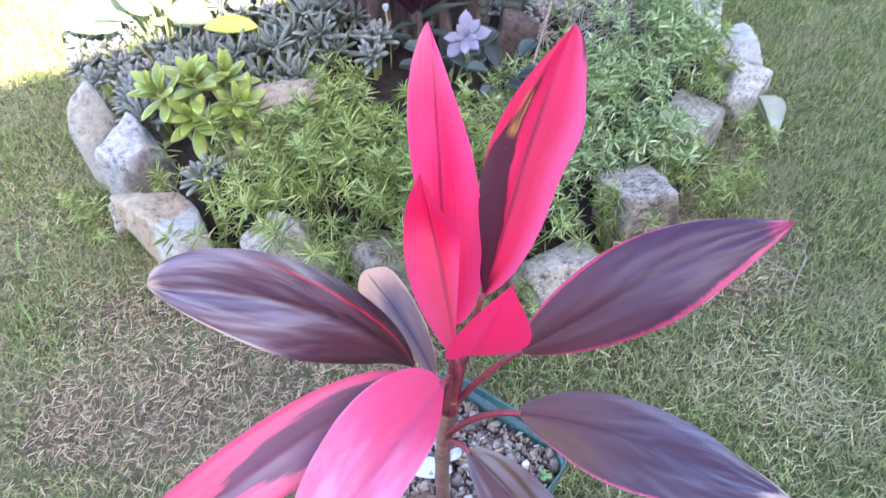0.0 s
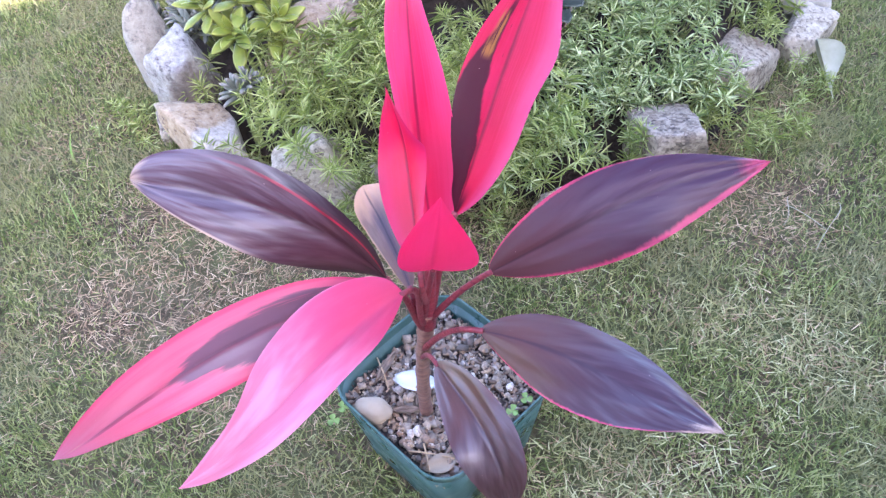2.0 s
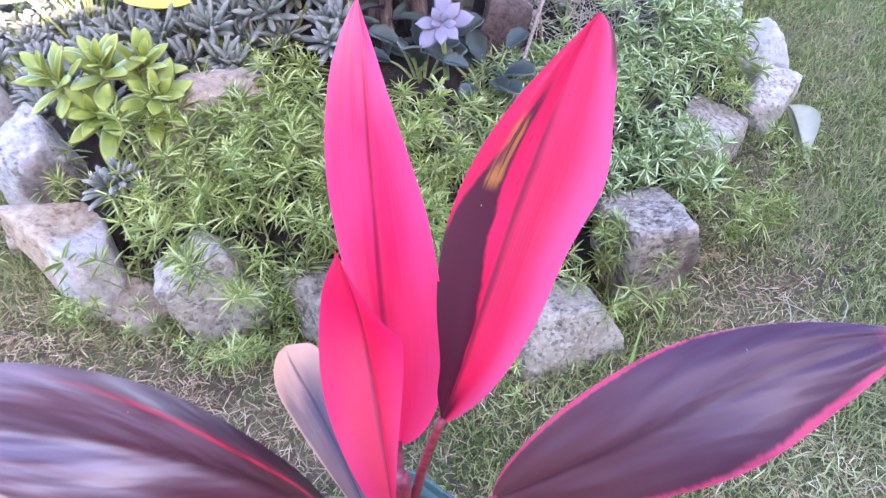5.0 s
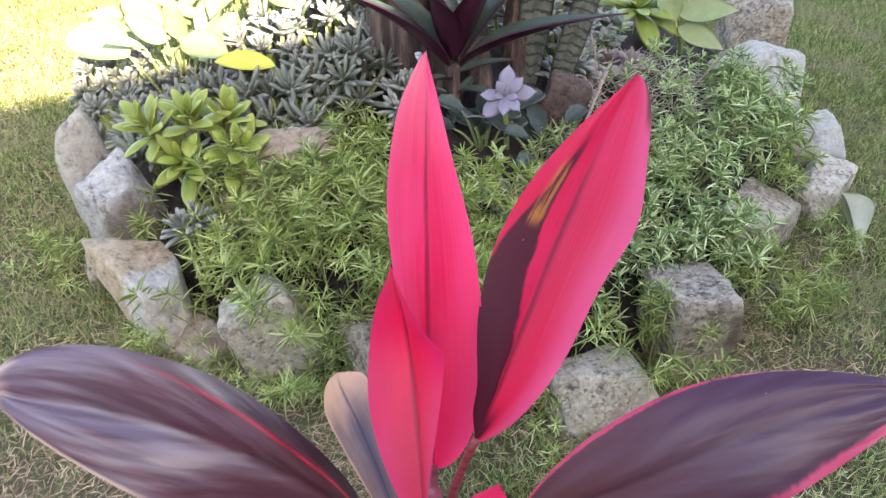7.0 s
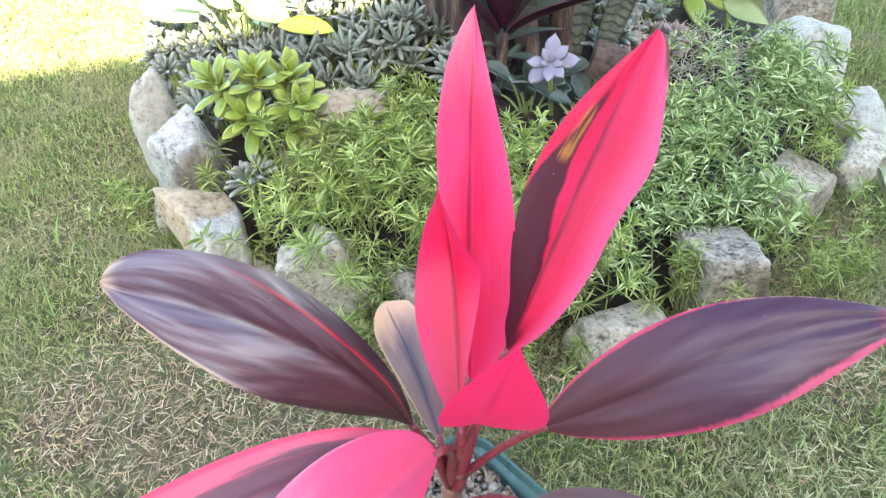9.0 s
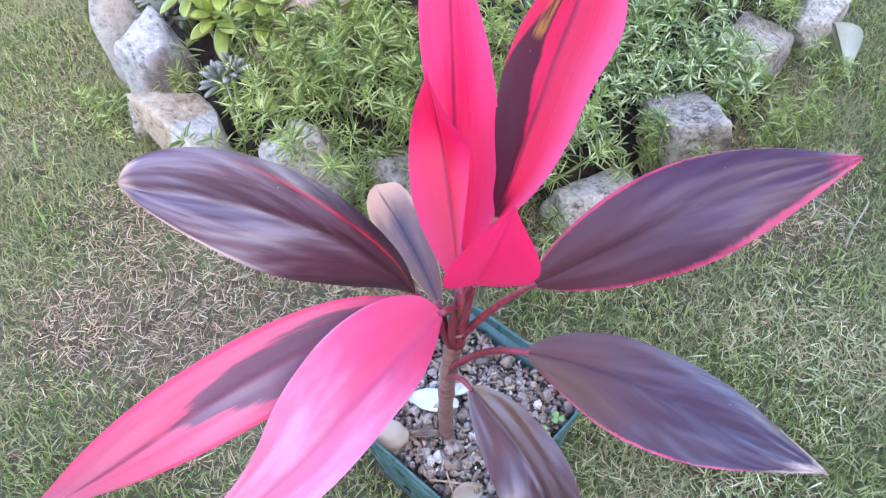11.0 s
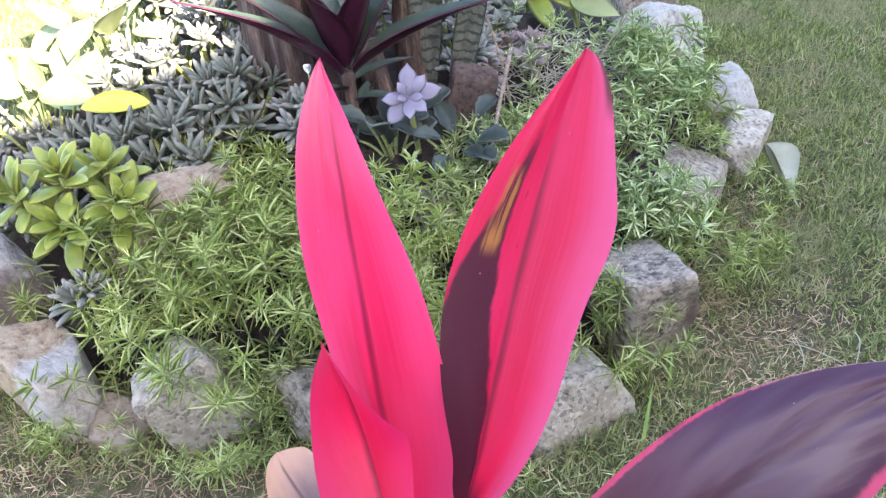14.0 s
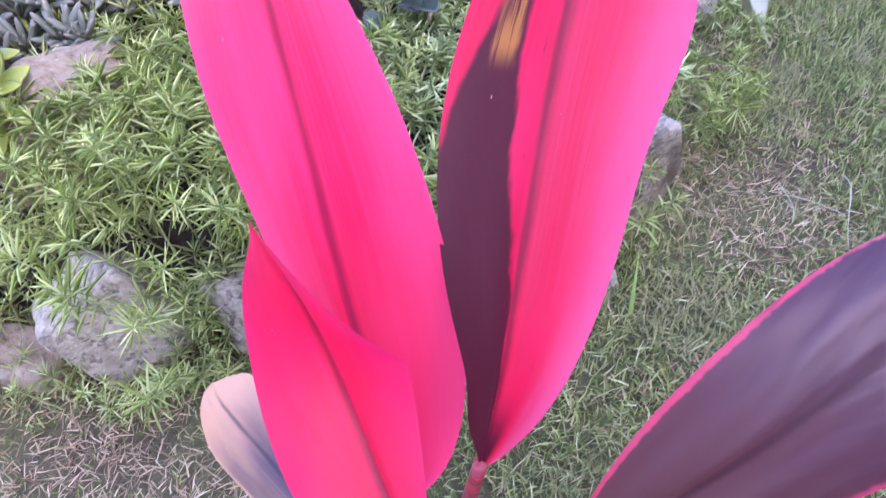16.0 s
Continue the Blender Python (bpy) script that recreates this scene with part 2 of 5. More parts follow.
def paint_two_tone(n, uv, u, v, size, veins, broad, col):
    """A dark maroon band beside the midrib, with a dry brown scar in its upper half."""
    col = n.mix(n.math("MULTIPLY", n.mask(n.math("ADD", u, n.math("MULTIPLY", n.math("SUBTRACT", broad, 0.5), 0.6)), -0.35, -1.05), 0.85), col, (0.47, 0.066, 0.150))
    wob = n.math("MULTIPLY", n.math("SUBTRACT", n.noise(n.stretch(uv, 7, 9, 1), 1.0, 3), 0.5), 0.22)
    side = n.math("ADD", u, wob)
    inner = n.math("ADD", 0.06, n.math("MULTIPLY", n.mask(v, 0.3, 0.72), 0.30))
    outer = n.math("SUBTRACT", 1.25, n.math("MULTIPLY", n.mask(v, 0.38, 0.92), 0.75))
    dark = n.math("MULTIPLY", n.mask(n.math("SUBTRACT", side, inner), -0.03, 0.05), n.mask(n.math("SUBTRACT", outer, side), -0.03, 0.05))
    dark = n.math("MULTIPLY", dark, n.mask(v, 0.92, 0.82))
    low = n.math("MULTIPLY", n.mask(v, 0.2, 0.06), n.mask(size, 0.5, 0.2))
    col = n.mix(n.math("MAXIMUM", dark, low), col, (0.030, 0.004, 0.010))
    col = n.mix(n.math("MULTIPLY", n.mask(v, 0.91, 0.96), n.mask(u, -0.75, -0.92)), col, (0.07, 0.02, 0.02))
    scar = n.math("MULTIPLY", n.mask(n.math("ABSOLUTE", n.math("SUBTRACT", v, 0.75)), 0.085, 0.05), n.mask(n.math("ABSOLUTE", n.math("SUBTRACT", side, 0.55)), 0.15, 0.09))
    grain = n.noise(n.stretch(uv, 40, 7, 1), 1.0, 3)
    col = n.mix(n.math("MULTIPLY", scar, n.mask(grain, 0.36, 0.55)), col, (0.26, 0.105, 0.022))
    fleck = n.math("MULTIPLY", n.mask(n.noise(n.stretch(uv, 30, 22, 1), 1.0, 2), 0.66, 0.7), n.mask(n.math("ABSOLUTE", n.math("SUBTRACT", u, 0.2)), 0.12, 0.05))
    return n.mix(n.math("MULTIPLY", fleck, 0.7), col, (0.12, 0.01, 0.02))


def paint_dark_stripe(n, uv, u, v, size, veins, broad, col):
    """A dark band down the middle of a pink leaf that frays toward the tip."""
    fray = n.math("MULTIPLY", n.math("SUBTRACT", n.noise(n.stretch(uv, 7, 3.5, 1), 1.0, 4, 0.65), 0.5), 0.9)
    width = n.math("SUBTRACT", 0.66, n.math("MULTIPLY", n.mask(v, 0.22, 0.66), 1.05))
    band = n.mask(n.math("SUBTRACT", n.math("ADD", size, fray), width), 0.07, -0.07)
    col = n.mix(n.math("MULTIPLY", band, 0.88), col, (0.090, 0.072, 0.088))
    streak = n.math("MULTIPLY", n.mask(n.math("ABSOLUTE", n.math("ADD", u, n.math("MULTIPLY", fray, 0.15))), 0.11, 0.05), n.math("MULTIPLY", n.mask(v, 0.45, 0.55), n.mask(v, 0.82, 0.70)))
    col = n.mix(n.math("MULTIPLY", streak, 0.6), col, (0.10, 0.03, 0.06))
    pale = n.math("MULTIPLY", n.mask(v, 0.62, 1.0), n.math("ADD", 0.4, n.math("MULTIPLY", broad, 0.6)))
    col = n.mix(n.math("MULTIPLY", pale, n.math("SUBTRACT", 1.0, band)), col, (0.62, 0.17, 0.27))
    gold = n.math("MULTIPLY", n.mask(n.noise(n.stretch(uv, 14, 4, 1), 1.0, 3), 0.64, 0.72), n.mask(v, 0.45, 0.7))
    return n.mix(n.math("MULTIPLY", gold, 0.5), col, (0.62, 0.28, 0.20))


def ragged(n, uv):
    """An uneven line along a leaf's edge."""
    slow, fast = n.noise(n.stretch(uv, 1.5, 9, 1), 1.0, 2), n.noise(n.stretch(uv, 4, 70, 1), 1.0, 2)
    return n.math("ADD", n.math("MULTIPLY", n.math("SUBTRACT", slow, 0.5), 0.14), n.math("MULTIPLY", n.math("SUBTRACT", fast, 0.5), 0.10))


def paint_pink_tip(n, uv, u, v, size, veins, broad, col):
    """A ragged pink lower margin that widens to the tip, and a thin one above that turns tan."""
    rag = ragged(n, uv)
    low = n.math("ADD", n.math("ADD", n.math("MULTIPLY", u, -1.0), rag), n.math("MULTIPLY", n.mask(v, 0.35, 0.95), 0.16))
    col = n.mix(n.mask(low, 0.88, 1.0), col, (0.34, 0.030, 0.070))
    high = n.math("ADD", n.math("ADD", u, n.math("MULTIPLY", rag, 0.6)), n.math("MULTIPLY", n.mask(v, 0.55, 0.15), 0.06))
    col = n.mix(n.math("MULTIPLY", n.mask(high, 0.95, 0.99), n.mask(v, 0.8, 0.45)), col, (0.34, 0.028, 0.06))
    col = n.mix(n.math("MULTIPLY", n.mask(high, 0.965, 0.99), n.mask(v, 0.5, 0.75)), col, (0.30, 0.17, 0.12))
    tip = n.math("ADD", v, n.math("MULTIPLY", rag, 0.5))
    return n.mix(n.math("MULTIPLY", n.mask(tip, 0.90, 0.99), 0.85), col, (0.42, 0.05, 0.095))


def paint_tan_tip(n, uv, u, v, size, veins, broad, col):
    """A ragged pink lower margin, and a dry tan end on an old leaf."""
    rag = ragged(n, uv)
    low = n.math("ADD", n.math("MULTIPLY", u, -1.0), n.math("MULTIPLY", rag, 0.7))
    col = n.mix(n.math("MULTIPLY", n.mask(low, 0.94, 0.985), n.mask(v, 0.9, 0.7)), col, (0.42, 0.040, 0.085))
    tan = n.math("MULTIPLY", n.mask(n.math("ADD", size, n.math("ADD", rag, n.math("MULTIPLY", n.mask(v, 0.7, 1.0), 0.14))), 0.93, 0.98), n.mask(v, 0.78, 0.92))
    col = n.mix(tan, col, (0.36, 0.215, 0.14))
    fray = n.math("ADD", v, n.math("MULTIPLY", n.math("SUBTRACT", broad, 0.5), 0.20))
    fray = n.math("ADD", fray, n.math("ADD", n.math("MULTIPLY", rag, 0.4), n.math("MULTIPLY", n.mask(u, 0.3, -1.0), 0.05)))
    return n.mix(n.mask(fray, 0.91, 0.975), col, (0.38, 0.245, 0.165))


def paint_round_end(n, uv, u, v, size, veins, broad, col):
    """A waxy pale sheen painted on the outer half, a red line inside the upper edge, and a thin dry tan rim on the
    lower side and the end.
    """
    waxy_sheen = n.math("MULTIPLY", n.mask(n.math("ADD", v, n.math("MULTIPLY", n.math("SUBTRACT", broad, 0.5), 0.5)), 0.28, 0.80), n.mask(n.noise(n.stretch(uv, 9, 2.2, 1), 1.0, 3, 0.6), 0.36, 0.62))
    col = n.mix(n.math("MULTIPLY", waxy_sheen, 0.5), col, (0.100, 0.076, 0.088))
    col = n.mix(n.math("MULTIPLY", n.mask(u, 0.70, 0.76), n.mask(v, 0.9, 0.6)), col, (0.022, 0.008, 0.012))
    line = n.mask(n.math("ABSOLUTE", n.math("SUBTRACT", u, n.math("ADD", 0.60, n.math("MULTIPLY", n.mask(v, 0.4, 0.95), 0.30)))), 0.050, 0.018)
    col = n.mix(n.math("MULTIPLY", line, n.mask(v, 0.88, 0.35)), col, (0.34, 0.008, 0.024))
    rim = n.math("MULTIPLY", n.mask(u, -0.92, -0.97), n.mask(v, 0.5, 0.8))
    end = n.mask(n.math("ADD", v, n.math("MULTIPLY", n.math("SUBTRACT", broad, 0.5), 0.12)), 0.955, 1.0)
    return n.mix(n.math("MAXIMUM", rim, end), col, (0.32, 0.205, 0.13))


def paint_dry_end(n, uv, u, v, size, veins, broad, col):
    band = n.math("ADD", size, n.math("MULTIPLY", n.math("SUBTRACT", veins, 0.5), 0.5))
    col = n.mix(n.math("MULTIPLY", n.math("MULTIPLY", n.mask(band, 0.42, 0.08), n.mask(v, 0.8, 0.45)), 0.8), col, (0.055, 0.034, 0.045))
    fray = n.math("ADD", v, n.math("MULTIPLY", n.math("SUBTRACT", broad, 0.5), 0.3))
    return n.mix(n.mask(fray, 0.40, 0.84), col, (0.42, 0.20, 0.110))


RED_LEAF = cordyline_material("red_cordyline", (0.55, 0.006, 0.038), (0.68, 0.036, 0.108), (0.62, 0.07, 0.165), (0.15, 0.006, 0.024), 0.36, (0.5, 0.02, 0.08), 0.95, 0.40, foot=(0.58, 0.005, 0.036), fade=(0.70, 0.048, 0.128), grain=0.85)
RED_DEEP = cordyline_material("deep_red_cordyline", (0.60, 0.004, 0.038), (0.64, 0.010, 0.062), (0.58, 0.030, 0.105), (0.15, 0.005, 0.02), 0.38, (0.5, 0.01, 0.07), 0.95, 0.42, foot=(0.46, 0.004, 0.028), fade=(0.56, 0.014, 0.085), grain=0.8)
RED_PLAIN = cordyline_material("red_cordyline_young", (0.64, 0.008, 0.052), (0.68, 0.016, 0.075), (0.60, 0.025, 0.10), (0.40, 0.006, 0.04), 0.40, (0.5, 0.02, 0.08), 0.95, 0.40, rib_strength=0.2, grain=0.4)
TWO_TONE = cordyline_material("two_tone_cordyline", (0.37, 0.003, 0.024), (0.46, 0.012, 0.058), (0.50, 0.025, 0.085), (0.08, 0.004, 0.014), 0.38, (0.45, 0.02, 0.06), 0.97, 0.26, paint_two_tone, foot=(0.46, 0.005, 0.034), grain=0.85, sheen=0.30)
PINK_LEAF = cordyline_material("pink_cordyline", (0.68, 0.155, 0.215), (0.74, 0.285, 0.340), (0.72, 0.23, 0.285), (0.60, 0.09, 0.17), 0.52, (0.5, 0.06, 0.12), 0.95, 0.34, rib_strength=0.2, foot=(0.60, 0.030, 0.10), grain=0.3, sheen=0.25)
STRIPED = cordyline_material("striped_cordyline", (0.55, 0.085, 0.14), (0.60, 0.15, 0.20), (0.57, 0.060, 0.115), (0.40, 0.05, 0.09), 0.40, (0.4, 0.05, 0.1), 0.84, 0.25, paint_dark_stripe, rib_strength=0.15)
DARK_LEAF = cordyline_material("dark_cordyline", (0.037, 0.010, 0.020), (0.047, 0.014, 0.025), (0.46, 0.030, 0.075), (0.030, 0.007, 0.012), 0.37, (0.15, 0.01, 0.02), 1.3, 0.08, paint_pink_tip, 0.0008, grain=0.2, sheen=0.36, highlight=0.22, foot=(0.070, 0.022, 0.022))
DARK_TAN_TIP = cordyline_material("dark_cordyline_tan_tip", (0.038, 0.012, 0.017), (0.050, 0.017, 0.023), (0.42, 0.04, 0.08), (0.030, 0.008, 0.012), 0.34, (0.15, 0.01, 0.02), 1.3, 0.08, paint_tan_tip, 0.0008, grain=0.2, sheen=0.64, highlight=0.40, foot=(0.085, 0.032, 0.020))
DARK_ROUND = cordyline_material("dark_cordyline_round_end", (0.052, 0.013, 0.018), (0.062, 0.018, 0.024), (0.062, 0.018, 0.024), (0.034, 0.008, 0.011), 0.45, (0.15, 0.01, 0.02), 1.3, 0.08, paint_round_end, 0.0011, grain=0.2, sheen=0.85, highlight=0.55)
BROWN_LEAF = cordyline_material("brown_cordyline", (0.047, 0.018, 0.018), (0.060, 0.025, 0.026), (0.17, 0.022, 0.03), (0.036, 0.013, 0.014), 0.34, (0.15, 0.02, 0.02), 0.97, 0.08, None, 0.0008, grain=0.2, sheen=0.80, highlight=0.35, foot=(0.090, 0.038, 0.024))
OLD_LEAF = cordyline_material("old_cordyline", (0.125, 0.064, 0.052), (0.185, 0.105, 0.082), (0.38, 0.20, 0.115), (0.030, 0.018, 0.022), 0.55, (0.2, 0.1, 0.08), 0.88, 0.10, paint_dry_end, grain=0.35, sheen=0.2)


def stalk_material(name, a, b, rough=0.5):
    n = Nodes(name, rough, 0.35)
    at = n.coords()
    n.colour(n.ramp(n.noise(n.stretch(at, 1, 1, 6), 60, 4), (0.35, a), (0.65, b)))
    n.bump(n.noise(at, 300, 3), 0.001)
    return n.mat


PETIOLE = stalk_material("red_petiole", (0.13, 0.017, 0.024), (0.24, 0.034, 0.042), 0.42)
STEM = stalk_material("brown_stem", (0.13, 0.06, 0.045), (0.24, 0.12, 0.08), 0.6)
TWIG = stalk_material("dry_twig", (0.12, 0.080, 0.050), (0.28, 0.20, 0.135), 0.85)
GREEN_STALK = stalk_material("green_stalk", (0.20, 0.23, 0.06), (0.32, 0.33, 0.11), 0.6)


def pot_material():
    n = Nodes("green_plastic", 0.48, 0.4)
    at = n.coords()
    dirt, scuff = n.noise(at, 22, 5), n.noise(n.stretch(at, 1, 1, 0.3), 110, 4, 0.7)
    col = n.ramp(dirt, (0.35, (0.026, 0.066, 0.051)), (0.7, (0.056, 0.100, 0.080)))
    col = n.mix(n.math("MULTIPLY", n.mask(scuff, 0.55, 0.75), 0.35), col, (0.16, 0.22, 0.19))
    n.colour(col)
    n.join(n.mask(dirt, 0.2, 0.9), n.bsdf.inputs["Roughness"])
    n.bump(scuff, 0.0006)
    return n.mat


POT = pot_material()


def gravel_material(name, stops):
    n = Nodes(name, 0.8, 0.3)
    col = n.ramp(n.island(), *stops)
    at = n.coords()
    col = n.mix(n.math("MULTIPLY", n.mask(n.noise(at, 420, 4), 0.45, 0.65), 0.45), col, (0.12, 0.10, 0.09))
    n.colour(col)
    n.bump(n.noise(at, 500, 3), 0.0008)
    return n.mat


GRAVEL = gravel_material("gravel", ((0.0, (0.085, 0.062, 0.045)), (0.22, (0.21, 0.158, 0.11)), (0.40, (0.36, 0.27, 0.18)), (0.58, (0.21, 0.118, 0.068)), (0.72, (0.44, 0.31, 0.19)), (0.86, (0.26, 0.21, 0.17)), (1.0, (0.62, 0.53, 0.41))))


def plain_material(name, a, b, scale=60.0, rough=0.6, lit=None, amount=0.2, spec=0.35):
    n = Nodes(name, rough, spec)
    at = n.coords()
    col = n.ramp(n.noise(at, scale, 4), (0.35, a), (0.66, b))
    vary = n.each()
    col = n.mix(n.math("MULTIPLY", vary, 0.35), col, b)
    n.colour(col)
    n.bump(n.noise(at, scale * 5, 3), 0.0006)
    return n.thin(lit, amount) if lit else n.mat


LITTER = gravel_material("bark_slivers", ((0.0, (0.07, 0.040, 0.026)), (0.4, (0.20, 0.120, 0.070)), (0.75, (0.36, 0.245, 0.145)), (1.0, (0.52, 0.40, 0.26))))
PEBBLE = plain_material("beige_pebble", (0.28, 0.205, 0.125), (0.35, 0.265, 0.17), 30, 0.7)
CHIP = plain_material("white_petal", (0.52, 0.50, 0.47), (0.60, 0.585, 0.55), 40, 0.5)
DRY_LEAF = plain_material("dry_pale_leaf", (0.30, 0.29, 0.18), (0.46, 0.44, 0.31), 30, 0.55, (0.5, 0.5, 0.3), 0.25)
BUD = plain_material("yellow_green_bud", (0.36, 0.38, 0.12), (0.50, 0.50, 0.22), 200, 0.6)
CLOVER = plain_material("clover_green", (0.17, 0.28, 0.06), (0.30, 0.40, 0.12), 60, 0.55, (0.35, 0.5, 0.1), 0.3)


def bark_material():
    n = Nodes("weathered_bark", 0.9, 0.2)
    at = n.coords()
    long = n.noise(n.stretch(at, 1, 1, 0.12), 55, 6, 0.7)
    n.colour(n.ramp(long, (0.3, (0.014, 0.008, 0.006)), (0.50, (0.085, 0.052, 0.037)), (0.74, (0.28, 0.19, 0.125))))
    n.bump(long, 0.012)
    return n.mat


BARK = bark_material()


def succulent_material(name, low, high, tip, rough=0.6, rim=None, lit=None):
    n = Nodes(name, rough, 0.3)
    uv, u, v = leaf_axes(n)
    at = n.coords()
    col = n.ramp(n.noise(at, 45, 3), (0.3, low), (0.7, high))
    col = n.mix(n.math("MULTIPLY", n.each(), 0.4), col, high)
    col = n.mix(n.mask(v, 0.7, 1.0), col, tip)
    if rim:
        col = n.mix(n.math("MULTIPLY", n.mask(n.math("ABSOLUTE", u), 0.55, 0.95), 0.7), col, rim)
    n.colour(col)
    n.bump(n.noise(at, 260, 3), 0.0006)
    return n.thin(lit, 0.18) if lit else n.mat


LIME_SUCCULENT = succulent_material("lime_succulent", (0.085, 0.122, 0.017), (0.205, 0.245, 0.033), (0.29, 0.30, 0.045), 0.30, (0.34, 0.34, 0.09), (0.42, 0.46, 0.03))
GREY_SUCCULENT = succulent_material("grey_succulent", (0.068, 0.074, 0.050), (0.132, 0.138, 0.094), (0.19, 0.172, 0.125), 0.6)
DUSTY_SUCCULENT = succulent_material("dusty_succulent", (0.085, 0.092, 0.064), (0.150, 0.155, 0.115), (0.22, 0.195, 0.155), 0.65)
LILAC_SUCCULENT = succulent_material("lilac_succulent", (0.128, 0.106, 0.122), (0.180, 0.152, 0.172), (0.20, 0.162, 0.185), 0.6, (0.21, 0.165, 0.185))
ROSY_SUCCULENT = succulent_material("rosy_succulent", (0.14, 0.095, 0.08), (0.20, 0.16, 0.125), (0.25, 0.14, 0.12), 0.6)
DARK_SUCCULENT = succulent_material("dark_succulent", (0.017, 0.023, 0.016), (0.048, 0.058, 0.040), (0.045, 0.05, 0.036), 0.5, (0.075, 0.082, 0.058))
LIGHT_BROAD = succulent_material("light_broad_leaf", (0.19, 0.215, 0.075), (0.27, 0.295, 0.115), (0.30, 0.30, 0.13), 0.4, None, (0.38, 0.46, 0.09))
YELLOW_BROAD = succulent_material("yellow_broad_leaf", (0.50, 0.46, 0.05), (0.60, 0.54, 0.08), (0.50, 0.46, 0.08), 0.45, None, (0.8, 0.7, 0.05))
OYSTER_TOP = succulent_material("oyster_leaf_top", (0.026, 0.040, 0.024), (0.050, 0.066, 0.042), (0.055, 0.06, 0.04), 0.36)
OYSTER_UNDER = succulent_material("oyster_leaf_underside", (0.030, 0.005, 0.013), (0.060, 0.009, 0.024), (0.05, 0.008, 0.02), 0.35)


def banded_material():
    n = Nodes("banded_leaf", 0.4, 0.4)
    uv, u, v = leaf_axes(n)
    wob = n.noise(n.stretch(uv, 3.0, 14, 1), 1.0, 3, 0.6)
    wave = n.math("SINE", n.math("ADD", n.math("MULTIPLY", v, 125.0), n.math("MULTIPLY", wob, 9.0)))
    cloud = n.noise(n.stretch(uv, 3, 12, 1), 1.0, 4)
    col = n.mix(n.mask(cloud, 0.35, 0.65), (0.068, 0.064, 0.045), (0.135, 0.126, 0.088))
    col = n.mix(n.mask(wave, 0.45, 0.85), col, (0.028, 0.032, 0.020))
    col = n.mix(n.math("MULTIPLY", n.mask(n.math("ABSOLUTE", n.math("SUBTRACT", u, 0.1)), 0.05, 0.0), 0.6), col, (0.045, 0.05, 0.03))
    n.colour(n.mix(n.mask(n.math("ABSOLUTE", u), 0.88, 0.98), col, (0.015, 0.02, 0.015)))
    return n.mat


BANDED = banded_material()
WHITE_PETAL = plain_material("white_flower", (0.74, 0.70, 0.70), (0.82, 0.80, 0.80), 50, 0.55, (0.9, 0.85, 0.85), 0.3)


# ---- mesh helpers ----
def link_mesh(name, verts, faces, material, parent=None, label="", smooth=True, uvs=None):
    me = bpy.data.meshes.new(name)
    me.from_pydata([tuple(v) for v in verts], [], [tuple(f) for f in faces])
    if uvs is not None:
        layer = me.uv_layers.new(name="UVMap")
        flat = np.array([uvs[i] for f in faces for i in f], dtype=np.float32).ravel()
        layer.data.foreach_set("uv", flat)
    if smooth:
        me.polygons.foreach_set("use_smooth", [True] * len(me.polygons))
    me.materials.append(material)
    ob = new(name, me)
    ob.parent = parent
    if label:
        tagged(ob, label)
    return ob


def part(name, bm, material, parent, label="", smooth=True):
    me = bpy.data.meshes.new(name)
    bm.to_mesh(me)
    bm.free()
    if smooth:
        me.polygons.foreach_set("use_smooth", [True] * len(me.polygons))
    me.materials.append(material)
    ob = new(name, me)
    ob.parent = parent
    if label:
        tagged(ob, label)
    return ob


def thing(name, at, label, category, group="", kind=""):
    ob = new(name)
    ob.empty_display_size = 0.02
    ob.location = at
    return tagged(ob, label, category, group, kind)


def piece(name, me, parent, m):
    """One more object on a shared mesh, under its parent."""
    ob = new(name, me)
    ob.parent = parent
    ob.matrix_basis = m
    return ob


def turn_to(axis, up):
    """Rotation that lays x along axis and z near up."""
    x = Vector(axis).normalized()
    z = (Vector(up) - Vector(up).dot(x) * x).normalized()
    y = z.cross(x)
    return Matrix((x, y, z)).transposed()


def bezier(pts, s):
    p0, p1, p2, p3 = (np.array(p) for p in pts)
    s = np.asarray(s)[:, None]
    return (1 - s) ** 3 * p0 + 3 * s * (1 - s) ** 2 * p1 + 3 * s * s * (1 - s) * p2 + s**3 * p3


def tube(name, pts, r0, r1, material, parent=None, label="", sides=10, steps=14, knots=0.0):
    """A tapered round stalk along a bezier."""
    mid = bezier(pts, np.linspace(0, 1, steps))
    verts, faces = [], []
    side = Vector((0.3, 0.9, 0.2))
    for i, p in enumerate(mid):
        axis = Vector(mid[min(i + 1, steps - 1)] - mid[max(i - 1, 0)]).normalized()
        side = (side - side.dot(axis) * axis).normalized()
        other = axis.cross(side)
        k = i / (steps - 1)
        r = r0 + (r1 - r0) * k
        if knots:
            r *= 1 + knots * (abs(math.sin(k * 17.0)) ** 6)
        for a in range(sides):
            w = 2 * math.pi * a / sides
            verts.append(Vector(p) + r * (math.cos(w) * side + math.sin(w) * other))
    for i in range(steps - 1):
        for a in range(sides):
            b = (a + 1) % sides
            faces.append((i * sides + a, i * sides + b, (i + 1) * sides + b, (i + 1) * sides + a))
    faces.append(tuple(range(sides))[::-1])
    faces.append(tuple((steps - 1) * sides + a for a in range(sides)))
    return link_mesh(name, verts, faces, material, parent, label)


